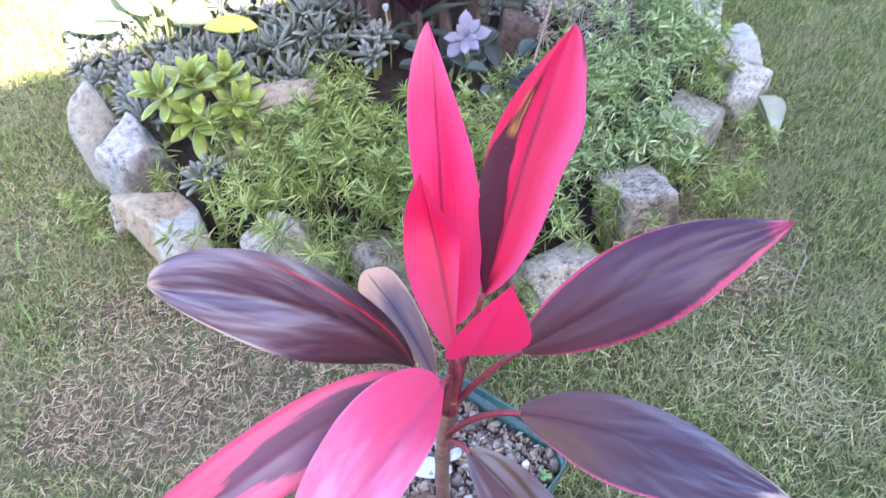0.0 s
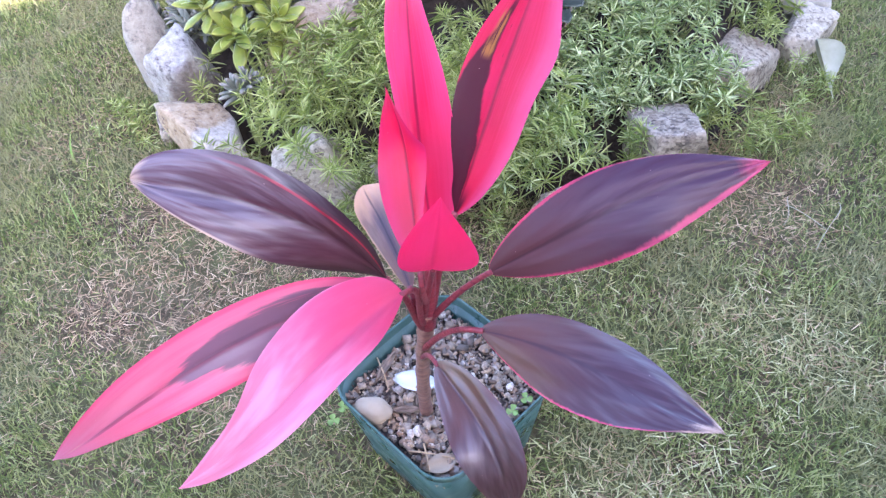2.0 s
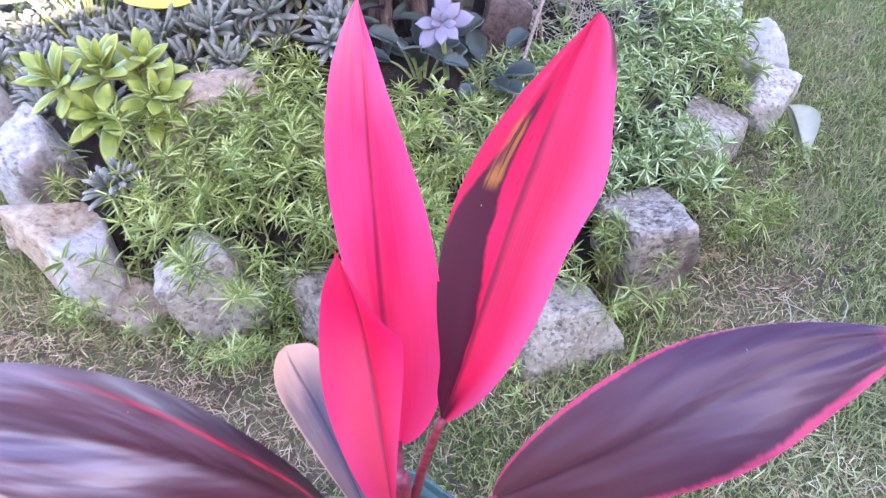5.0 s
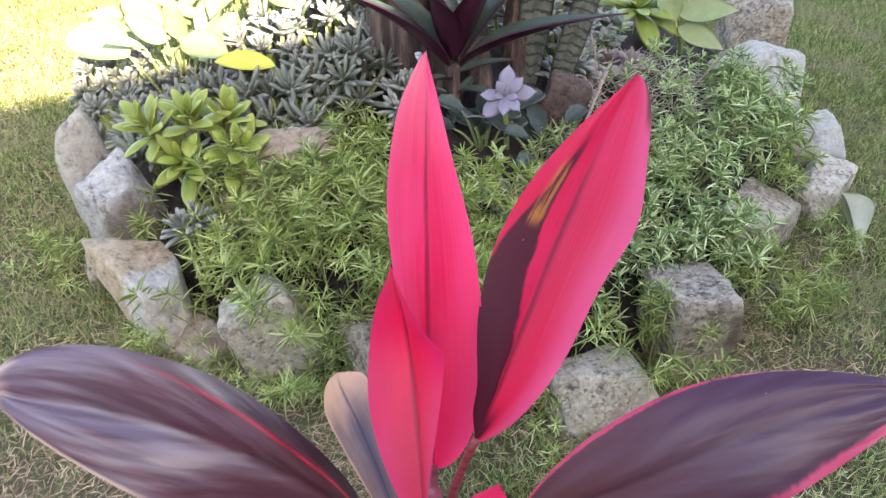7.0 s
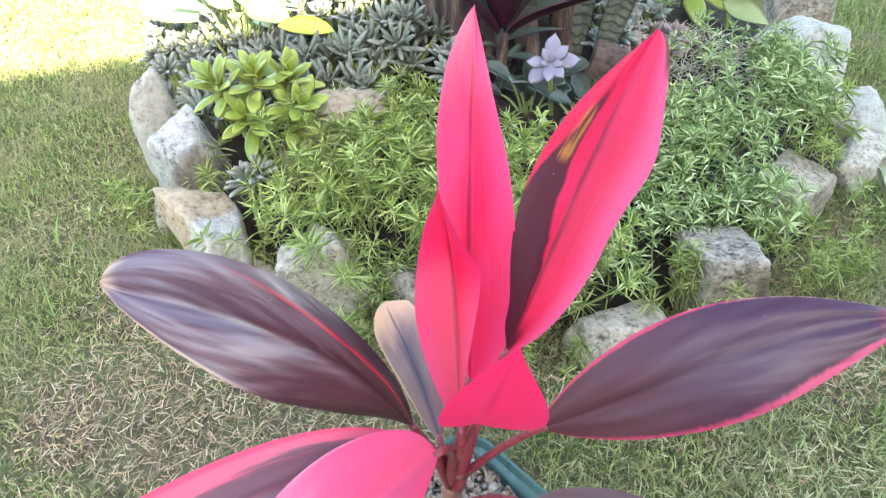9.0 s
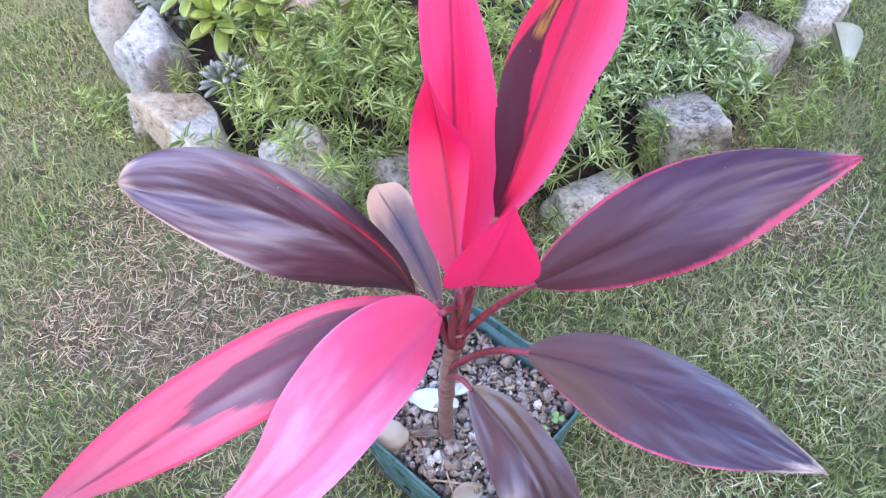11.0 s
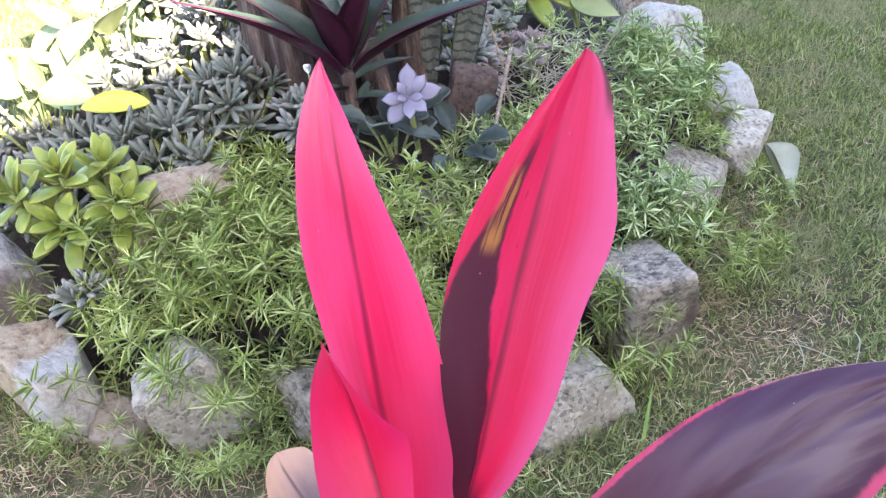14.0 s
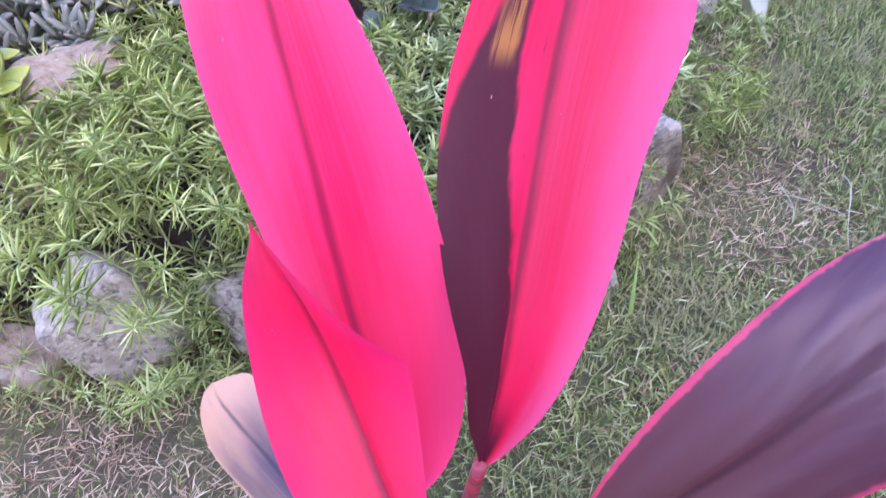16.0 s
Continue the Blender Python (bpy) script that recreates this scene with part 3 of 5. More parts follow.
def strewn(name, shape, faces, at, turns, sizes, material, parent=None, label="", smooth=True):
    """Many copies of one small shape in one mesh: shape (V,3), at (N,3), turns (N,3,3), sizes (N,3)."""
    shape = np.asarray(shape, float)
    n, v = len(at), len(shape)
    pts = np.einsum("nij,nvj->nvi", turns, shape[None] * sizes[:, None]) + at[:, None]
    idx = [np.asarray(f) for f in faces]
    me = bpy.data.meshes.new(name)
    loops, starts, total = [], [], 0
    base = np.arange(n)[:, None] * v
    tri = np.array([f for f in faces if len(f) == 3], int)
    quad = np.array([f for f in faces if len(f) == 4], int)
    for block in (tri, quad):
        if len(block) == 0:
            continue
        k = block.shape[1]
        verts = (base[:, :, None] + block[None]).reshape(-1, k)
        starts.append(total + np.arange(len(verts)) * k)
        loops.append(verts.ravel())
        total += verts.size
    me.vertices.add(n * v)
    me.vertices.foreach_set("co", pts.astype(np.float32).ravel())
    me.loops.add(total)
    me.loops.foreach_set("vertex_index", np.concatenate(loops).astype(np.int32))
    starts = np.concatenate(starts).astype(np.int32)
    me.polygons.add(len(starts))
    me.polygons.foreach_set("loop_start", starts)
    me.update(calc_edges=True)
    me.validate()
    if smooth:
        me.polygons.foreach_set("use_smooth", [True] * len(me.polygons))
    me.materials.append(material)
    ob = new(name, me)
    ob.parent = parent
    if label:
        tagged(ob, label)
    return ob


def frames_along(axis, roll):
    """Rotation matrices (N,3,3) that lay x along axis (N,3), turned about it by roll (N)."""
    x = axis / np.linalg.norm(axis, axis=1)[:, None]
    ref = np.where(np.abs(x[:, 2:]) > 0.97, np.array([[1.0, 0, 0]]), np.array([[0, 0, 1.0]]))
    y = np.cross(ref, x)
    y /= np.linalg.norm(y, axis=1)[:, None]
    z = np.cross(x, y)
    c, s = np.cos(roll)[:, None], np.sin(roll)[:, None]
    return np.stack([x, c * y + s * z, c * z - s * y], axis=2)


# ---- ground ----
BED = np.array([-0.05, 1.47])
rng = np.random.default_rng(7)


def mound(x, y):
    """Height of the bed's soil over the lawn."""
    r = np.hypot(x - BED[0], y - BED[1]) / 0.66
    return np.maximum(0.0, 0.17 * (1 - np.clip(r, 0, 1) ** 2.6)) - 0.012 * (r > 1)


def build_ground():
    near = np.linspace(-1.6, 1.6, 81)
    far = np.array([2.0, 2.6, 3.5, 5, 8, 14, 30, 80, 250])
    xs = np.concatenate([-far[::-1], near, far])
    ys = np.concatenate([-far[::-1], np.linspace(-1.6, 3.2, 111), far[2:]])
    verts = []
    for y in ys:
        for x in xs:
            low = abs(x) < 3 and abs(y) < 4
            z = 0.006 * noise.noise((x * 4, y * 4, 0.3)) + 0.004 * noise.noise((x * 17, y * 17, 2.0)) - 0.006 if low else -0.006
            verts.append((x, y, z))
    w = len(xs)
    faces = [(j * w + i, j * w + i + 1, (j + 1) * w + i + 1, (j + 1) * w + i) for j in range(len(ys) - 1) for i in range(w - 1)]
    tagged(link_mesh("ground", verts, faces, LAWN_SOIL), "flat lawn soil with thatch under short grass", "ground", kind="structure")


build_ground()


def build_bed_soil():
    rings, spokes = 26, 72
    verts, faces = [(BED[0], BED[1], 0.17)], []
    for i in range(1, rings + 1):
        r = 0.615 * i / rings
        for k in range(spokes):
            a = 2 * math.pi * k / spokes
            x, y = BED[0] + r * math.cos(a), BED[1] + r * math.sin(a)
            z = float(mound(x, y)) + 0.012 * noise.noise((x * 14, y * 14, 5)) + 0.005 * noise.noise((x * 50, y * 50, 5))
            verts.append((x, y, z if i < rings else -0.02))
    for k in range(spokes):
        faces.append((0, 1 + k, 1 + (k + 1) % spokes))
    for i in range(rings - 1):
        for k in range(spokes):
            a, b = 1 + i * spokes + k, 1 + i * spokes + (k + 1) % spokes
            faces.append((a, a + spokes, b + spokes, b))
    tagged(link_mesh("bed_soil", verts, faces, BED_SOIL), "dark soil mounded inside the ring of stones", "soil", kind="structure")


build_bed_soil()


def build_shade_wall():
    """Unseen walls added behind the camera to shade the garden: one low, one taller."""
    bm = bmesh.new()
    bmesh.ops.create_cube(bm, size=1, matrix=Matrix.Translation((0, -0.125, 1.3)) @ Matrix.Diagonal((18, 0.25, 2.6, 1)))
    bmesh.ops.create_cube(bm, size=1, matrix=Matrix.Translation((3.97, -0.129, 3.5)) @ Matrix.Diagonal((6.8, 0.25, 1.8, 1)))
    bmesh.ops.bevel(bm, geom=bm.edges[:], offset=0.01, segments=2, affect="EDGES")
    wall = part("wall_south", bm, PLASTER, None, smooth=False)
    wall.matrix_world = pose(1.244, -2.247, 0, 0, 0, 25)
    tagged(wall, "plain pale plastered wall, unseen, added to shade the lawn", "wall", kind="structure")


build_shade_wall()


# ---- stones of the ring ----
def rock(label, at, size, yaw, seed, material, tilt=(0, 0), cuts=8, soft=0.034, group="stones edging the bed"):
    """A blunt broken stone: a ball cut by planes, with rounded edges and a rough skin."""
    r = random.Random(seed)
    planes = [(Vector(v), 0.80 + 0.14 * r.random()) for v in ((1, 0, 0), (-1, 0, 0), (0, 1, 0), (0, -1, 0), (0, 0, 1), (0, 0, -1))]
    for _ in range(cuts):
        v = Vector((r.gauss(0, 1), r.gauss(0, 1), r.gauss(0, 1))).normalized()
        planes.append((v, 0.80 + 0.18 * r.random()))
    planes = [((v + Vector((r.gauss(0, 0.13), r.gauss(0, 0.13), r.gauss(0, 0.13)))).normalized(), d) for v, d in planes]
    bm = bmesh.new()
    bmesh.ops.create_icosphere(bm, subdivisions=5, radius=1)
    half = Vector(size) / 2 / 0.88
    off = Vector((seed * 1.7, seed * 0.9, seed * 2.3))
    for v in bm.verts:
        d = v.co.normalized()
        # a soft minimum over the planes rounds the edges off
        total = 0.0
        for q, dist in planes:
            c = d.dot(q)
            if c > 0.05:
                total += (c / dist) ** (1 / soft)
        p = d * (total ** -soft)
        rough = 0.075 * noise.noise(p * 1.8 + off) - 0.050 * abs(noise.noise(p * 4.2 + off)) - 0.030 * abs(noise.noise(p * 11 + off)) + 0.012 * noise.noise(p * 24 + off) + 0.008 * noise.noise(p * 55 + off)
        p = p * (1 + rough)
        v.co = Vector((p.x * half.x, p.y * half.y, p.z * half.z))
    ob = part("stone", bm, material, None)
    ob.matrix_world = pose(at[0], at[1], at[2] + size[2] * 0.40, tilt[0], tilt[1], yaw)
    return tagged(ob, label, "stone", group)


rock("smooth pale grey slab standing upright in the ring", (-0.612, 1.155, -0.015), (0.060, 0.098, 0.212), -30, 1, PALE_STONE, (4, -4), 7, 0.16)
rock("chalky white stone with a dark side in the ring", (-0.517, 1.070, -0.015), (0.092, 0.100, 0.190), -30, 12, DARK_SIDED_WHITE, (6, 8), 10, 0.055)
rock("low grey stone wedged beneath a white one", (-0.535, 1.010, -0.02), (0.055, 0.055, 0.065), 20, 3, GREY_STONE)
rock("tan and white broken stone at the lawn's edge", (-0.425, 0.925, -0.015), (0.145, 0.080, 0.125), -42, 14, TAN_WHITE, (-6, 4), 5, 0.020)
rock("blocky grey stone with pale veins in the ring", (-0.250, 0.888, -0.012), (0.112, 0.092, 0.138), 30, 31, WHITE_STONE, (-8, -20), 3, 0.013)
rock("small tan stone half sunk in soil", (-0.345, 0.872, -0.015), (0.075, 0.055, 0.055), -20, 6, TAN_STONE)
rock("small dark grey stone in the ring", (-0.10, 0.862, -0.015), (0.095, 0.11, 0.115), 12, 7, GREY_STONE, (0, -5))
rock("flat-topped speckled white stone in the ring", (0.172, 0.838, -0.02), (0.142, 0.098, 0.105), 22, 28, WHITE_STONE, (-8, 0), 9, 0.020)
rock("large squared grey stone with a brown side", (0.294, 0.948, -0.02), (0.108, 0.112, 0.164), 22, 19, BROWN_SIDED_GREY, (-4, 3), 4, 0.016)
rock("long grey stone half covered by trailing leaves", (0.410, 1.165, -0.02), (0.095, 0.155, 0.12), -30, 10, GREY_STONE)
rock("light grey stone lying on the ring", (0.560, 1.315, -0.02), (0.075, 0.140, 0.080), -32, 11, WHITE_STONE)
rock("small pale stone in the ring", (0.570, 1.440, -0.015), (0.110, 0.105, 0.095), 10, 22, PALE_STONE)
rock("tall chalky white stone in the ring", (0.488, 1.550, -0.02), (0.160, 0.135, 0.205), 14, 13, PALE_STONE, (0, 6), 6, 0.03)
rock("grey stone with a shaded brown face", (0.515, 1.720, -0.02), (0.112, 0.12, 0.25), 5, 24, GREY_STONE)
rock("tan sandstone lying inside the bed", (-0.285, 1.085, 0.082), (0.150, 0.105, 0.140), 4, 15, TAN_STONE, (0, 0), 9, 0.024, "stones inside the bed")
rock("upright brown stone beside a lilac succulent", (0.116, 1.255, 0.115), (0.068, 0.045, 0.135), 20, 16, BROWN_STONE, (0, 12), 8, 0.05, "stones inside the bed")


# ---- pot ----
POT_AT, POT_TURN = (0.009, 0.465), 52


def rounded_square(side, radius, z, per=7):
    pts = []
    h = side / 2 - radius
    for cx, cy, a0 in ((h, h, 0), (-h, h, 90), (-h, -h, 180), (h, -h, 270)):
        for k in range(per):
            a = radians(a0 + 90 * k / (per - 1))
            pts.append((cx + radius * math.cos(a), cy + radius * math.sin(a), z))
    return pts


def ring_mesh(name, rings, material, parent, label="", cap_last=False, cap_first=False, smooth=True):
    w = len(rings[0])
    verts = [p for ring in rings for p in ring]
    faces = [(i * w + k, i * w + (k + 1) % w, (i + 1) * w + (k + 1) % w, (i + 1) * w + k) for i in range(len(rings) - 1) for k in range(w)]
    if cap_last:
        faces.append(tuple((len(rings) - 1) * w + k for k in range(w)))
    if cap_first:
        faces.append(tuple(range(w))[::-1])
    return link_mesh(name, verts, faces, material, parent, label, smooth)


def build_pot():
    pot = thing("flower_pot", (*POT_AT, 0), "square dark green plastic pot standing on the lawn", "pot")
    pot.rotation_euler[2] = radians(POT_TURN)
    top = 0.137
    wall = [rounded_square(0.150, 0.026, 0.0), rounded_square(0.155, 0.028, 0.004), rounded_square(0.172, 0.031, 0.075), rounded_square(0.1845, 0.034, top - 0.012)]
    wall += [rounded_square(0.1805, 0.032, top - 0.012), rounded_square(0.1700, 0.030, 0.078), rounded_square(0.166, 0.028, 0.06)]
    ring_mesh("body", wall, POT, pot, cap_first=True, cap_last=True)
    lip = [rounded_square(0.1842, 0.034, top - 0.0115), rounded_square(0.1885, 0.036, top - 0.010), rounded_square(0.1900, 0.036, top - 0.002), rounded_square(0.1880, 0.035, top)]
    lip += [rounded_square(0.1850, 0.034, top - 0.0005), rounded_square(0.1835, 0.033, top - 0.003), rounded_square(0.1808, 0.032, top - 0.0115)]
    ring_mesh("rim", lip, POT, pot, "rolled green plastic rim")
    soil, faces = [], []
    n = 26
    for j in range(n):
        for i in range(n):
            x, y = (i / (n - 1) - 0.5) * 0.176, (j / (n - 1) - 0.5) * 0.176
            lim = 0.086
            k = max(1.0, (abs(x) ** 6 + abs(y) ** 6) ** (1 / 6) / lim)
            x, y = x / k, y / k
            soil.append((x, y, 0.106 + 0.008 * noise.noise((x * 30, y * 30, 1)) - 20 * 0.02 * (x * x + y * y)))
    faces = [(j * n + i, j * n + i + 1, (j + 1) * n + i + 1, (j + 1) * n + i) for j in range(n - 1) for i in range(n - 1)]
    earth = link_mesh("potting_soil", soil, faces, POT_SOIL)
    earth.location, earth.rotation_euler[2] = (*POT_AT, 0), radians(POT_TURN)
    tagged(earth, "dark potting soil filling the green pot", "soil", kind="stuff")


build_pot()


def pebble_shape(seed, subdiv=1):
    bm = bmesh.new()
    bmesh.ops.create_icosphere(bm, subdivisions=subdiv, radius=1)
    r = random.Random(seed)
    for v in bm.verts:
        v.co = v.co * (1 + 0.85 * (r.random() - 0.5))
    verts = np.array([tuple(v.co) for v in bm.verts])
    faces = [tuple(v.index for v in f.verts) for f in bm.faces]
    bm.free()
    return verts, faces


def in_pot(n, half=0.083):
    a = rng.uniform(-half, half, (n, 2))
    c, s = math.cos(radians(POT_TURN)), math.sin(radians(POT_TURN))
    return np.stack([POT_AT[0] + c * a[:, 0] - s * a[:, 1], POT_AT[1] + s * a[:, 0] + c * a[:, 1]], 1)


def build_gravel():
    for k, (count, low, high) in enumerate(((1500, 0.0015, 0.0034), (560, 0.0036, 0.0072))):
        xy = in_pot(count)
        z = 0.107 + rng.uniform(-0.001, 0.006, count)
        size = rng.uniform(low, high, (count, 1)) * rng.uniform(0.35, 1.4, (count, 3))
        turns = frames_along(rng.normal(size=(count, 3)), rng.uniform(0, 6.28, count))
        v, f = pebble_shape(3 + k)
        ob = strewn("gravel", v, f, np.column_stack([xy, z]), turns, size, GRAVEL, None, "", False)
        tagged(ob, "mixed grey and brown gravel on the pot's soil", "gravel", kind="stuff")


build_gravel()


def build_pot_litter():
    bm = bmesh.new()
    bmesh.ops.create_icosphere(bm, subdivisions=4, radius=1)
    for v in bm.verts:
        n = noise.noise(v.co * 1.3 + Vector((4, 1, 7)))
        v.co = Vector((v.co.x * 0.0215, v.co.y * 0.0155, v.co.z * 0.0125)) * (1 + 0.12 * n)
    ob = part("pebble", bm, PEBBLE, None)
    ob.matrix_world = pose(-0.066, 0.428, 0.121, 0, 0, -12)
    tagged(ob, "smooth rounded beige pebble on the gravel", "pebble")
    r = random.Random(5)
    # shells, bark bits and straws lying on the gravel
    for (x, y, yaw, length, wide, name, mat, label) in (
        (-0.024, 0.470, -8, 0.052, 0.026, "petal", CHIP, "fallen white petal lying beside the stem"),
        (0.004, 0.486, 40, 0.022, 0.012, "petal", CHIP, "fallen white petal lying beside the stem"),
        (0.016, 0.372, 30, 0.034, 0.022, "stone_chip", PEBBLE, "pale stone chip near the pot's corner"),
        (-0.062, 0.487, 70, 0.045, 0.010, "bark_chip", TWIG, "curled strip of dry tan bark"),
        (-0.030, 0.432, 5, 0.034, 0.009, "bark_chip", TWIG, "curled strip of dry tan bark"),
    ):
        verts, faces, n, m = [], [], 9, 5
        for top in (1, 0):
            for i in range(n):
                s = i / (n - 1)
                w = wide / 2 * (math.sin(math.pi * min(0.97, max(0.03, s))) ** 0.6)
                for j in range(m):
                    t = 2 * j / (m - 1) - 1
                    verts.append(((s - 0.5) * length, t * w, 0.006 * t * t + (0.0018 if top else 0) + 0.0012 * r.random()))
        for i in range(n - 1):
            for j in range(m - 1):
                a = i * m + j
                faces.append((a, a + m, a + m + 1, a + 1))
                b = a + n * m
                faces.append((b, b + 1, b + m + 1, b + m))
        edge = [j for j in range(m)] + [i * m + m - 1 for i in range(1, n)] + [(n - 1) * m + j for j in range(m - 2, -1, -1)] + [i * m for i in range(n - 2, 0, -1)]
        for a, b in zip(edge, edge[1:] + edge[:1]):
            faces.append((a, b, b + n * m, a + n * m))
        ob = link_mesh(name, verts, faces, mat)
        ob.matrix_world = pose(x, y, 0.1135, r.uniform(-8, 8), r.uniform(-8, 8), yaw)
        tagged(ob, label, name.replace("_", " "), "litter on the gravel")
    count = 150
    slivers = strewn("bark_litter", np.array([(0, 0.5, 0), (0, -0.5, 0), (0.5, 0.6, 0.10), (0.5, -0.6, 0.10), (1, 0.35, 0), (1, -0.35, 0), (0, 0, 0.35), (0.5, 0, 0.5), (1, 0, 0.3)]), [(0, 6, 7, 2), (6, 1, 3, 7), (2, 7, 8, 4), (7, 3, 5, 8), (1, 0, 2, 3), (3, 2, 4, 5)],
        np.column_stack([in_pot(count, 0.076), rng.uniform(0.108, 0.114, count)]), frames_along(np.column_stack([rng.normal(size=(count, 2)), rng.normal(0, 0.12, count)]), rng.normal(0, 0.5, count)),
        np.column_stack([rng.uniform(0.005, 0.016, count), rng.uniform(0.0014, 0.0045, count), rng.uniform(0.002, 0.004, count)]), LITTER, None, "", False)
    tagged(slivers, "slivers of dry tan bark among the gravel", "litter", kind="stuff")
    for a, b in (((-0.005, 0.395), (0.006, 0.36)), ((-0.075, 0.500), (-0.055, 0.46)), ((-0.02, 0.385), (0.03, 0.38))):
        p, q = Vector((*a, 0.116)), Vector((*b, 0.118))
        ob = tube("straw", [p, p.lerp(q, 0.3) + Vector((0, 0, 0.004)), p.lerp(q, 0.7) + Vector((0.002, 0, 0.003)), q], 0.0011, 0.0008, STRAW, sides=6)
        tagged(ob, "thin dry straw lying across the gravel", "straw", "litter on the gravel")


build_pot_litter()


# ---- the cordyline ----
PLANT_AT = Vector((-0.008, 0.438, 0.108))
cordyline = thing("cordyline_plant", PLANT_AT, "young cordyline with hot pink and dark purple leaves", "plant")
FACING = np.array([0, -0.72, 0.69])


def cordyline_leaf(material, curve, wide, shape, turn, fold, stalk, label, waves=0.0, ripple=0.0, camber=0.06, seed=1, swells=(), stalk_r=(0.0034, 0.0026)):
    """A leaf blade about a bezier midrib. wide: the half widths of its two sides; shape: where and how each side
    swells and narrows; turn: its roll at the base and the change to the tip; fold: how far each side is lifted."""
    pts = [np.array(p) for p in curve]
    rows, cols = 46, 21
    s = 0.5 - 0.5 * np.cos(np.linspace(0, math.pi, rows))
    mid = bezier(pts, s)
    slope = np.gradient(mid, axis=0)
    slope /= np.linalg.norm(slope, axis=1)[:, None]
    face = FACING - (slope @ FACING)[:, None] * slope
    face /= np.linalg.norm(face, axis=1)[:, None]
    across = np.cross(slope, face)
    roll = (turn[0] + turn[1] * s)[:, None]
    side = np.cos(roll) * across + np.sin(roll) * face
    up = -np.sin(roll) * across + np.cos(roll) * face

    def swell(p, q):
        peak = p / (p + q)
        return s**p * (1 - s) ** q / (peak**p * (1 - peak) ** q)

    halves = (wide[0] * swell(shape[0], shape[1]), wide[1] * swell(shape[2], shape[3]))
    for k, where, spread, much in swells:
        halves[k][:] += much * np.exp(-(((s - where) / spread) ** 2))
    toward = np.sign((up @ FACING).mean()) or 1.0
    verts, uvs = [], []
    for i in range(rows):
        for j in range(cols):
            u = 2 * j / (cols - 1) - 1
            k = 0 if u > 0 else 1
            a, w = abs(u), halves[k][i]
            sign = 1 if u > 0 else -1
            p = mid[i] + w * a * (sign * math.cos(fold[k]) * side[i] + math.sin(fold[k]) * up[i])
            lift = camber * w * 4 * a * (1 - a)
            lift += waves * a * a * math.sin(2 * math.pi * (2.3 * s[i] + seed * 0.37 + 0.25 * sign)) * min(1, 4 * s[i], 4 * (1 - s[i]))
            lift += ripple * noise.noise((u * 3.4 + seed, s[i] * 3.2 + a * 1.5, seed * 3.1)) * min(1, 5 * s[i]) * (1 - a**4)
            lift += 0.22 * ripple * noise.noise((u * 2.4 + seed, s[i] * 9.0 - a * 4.0, seed * 1.7)) * min(1, 5 * s[i])
            crease = 0.05 * w * math.exp(-((u / 0.09) ** 2))
            p = p + toward * (lift - crease) * up[i]
            verts.append(Vector(p) - PLANT_AT)
            uvs.append((0.5 + u / 2, s[i]))
    faces = []
    for i in range(rows - 1):
        for j in range(cols - 1):
            a = i * cols + j
            faces.append((a, a + 1, a + cols + 1, a + cols))
    leaf = link_mesh("leaf", verts, faces, material, cordyline, label, True, uvs)
    if stalk:
        joint = mid[0] + 0.004 * slope[0]
        root = np.array(stalk)
        reach = np.linalg.norm(joint - root)
        curve2 = [root, root + (joint - root) * 0.33 + np.array([0, 0, 0.10 * reach]), joint - slope[0] * reach * 0.3, joint]
        tube("petiole", [Vector(p) - PLANT_AT for p in curve2], stalk_r[0], stalk_r[1], PETIOLE, leaf, "reddish leaf stalk", 10, 14)
    return leaf


FORK = (0.006, 0.442, 0.280)
tube("stem", [Vector(p) - PLANT_AT for p in ((-0.008, 0.438, 0.098), (-0.010, 0.436, 0.17), (-0.004, 0.442, 0.23), (0.006, 0.443, 0.292))], 0.0068, 0.0078, STEM, cordyline, "brown ringed woody stem", 14, 40, 0.14)
tube("crown_shoot", [Vector(p) - PLANT_AT for p in ((0.004, 0.443, 0.27), (0.008, 0.443, 0.31), (0.012, 0.444, 0.34), (0.014, 0.446, 0.375))], 0.0088, 0.0045, PETIOLE, cordyline, "dark red growing shoot", 12, 16)

cordyline_leaf(RED_LEAF, ((0.0080, 0.4890, 0.3370), (-0.0006, 0.5085, 0.4795), (0.0067, 0.4767, 0.5868), (-0.0004, 0.5454, 0.6144)), (0.031, 0.0352), (0.80, 0.5213, 0.52, 1.3329), (3.4227, 0.2981), (0.2918, 0.1412), (0.010, 0.446, 0.300), "tall upright hot pink leaf", 0.001, 0.001, 0.03, 2)
cordyline_leaf(TWO_TONE, ((0.0351, 0.4603, 0.4077), (0.0544, 0.4716, 0.4606), (0.0666, 0.5198, 0.5061), (0.1068, 0.5505, 0.6045)), (0.0327, 0.0322), (1.7234, 1.1482, 0.7476, 0.4787), (3.0855, 0.1859), (-0.4153, 0.0232), (0.012, 0.444, 0.300), "tall pink leaf half dark maroon with a brown scar", 0.001, 0.001, 0.03, 3, ((1, 0.76, 0.10, 0.0056), (1, 0.55, 0.12, -0.0016), (0, 0.12, 0.08, 0.004)))
cordyline_leaf(RED_DEEP, ((0.0138, 0.4005, 0.3993), (-0.0002, 0.4643, 0.4795), (-0.0075, 0.4924, 0.4627), (-0.0092, 0.4606, 0.5437)), (0.0313, 0.0292), (0.7999, 1.2189, 1.5212, 0.9337), (3.3999, 0.7246), (-0.0425, -0.127), (0.006, 0.440, 0.300), "small upright red spear leaf", 0.0, 0.0, 0.03, 4)
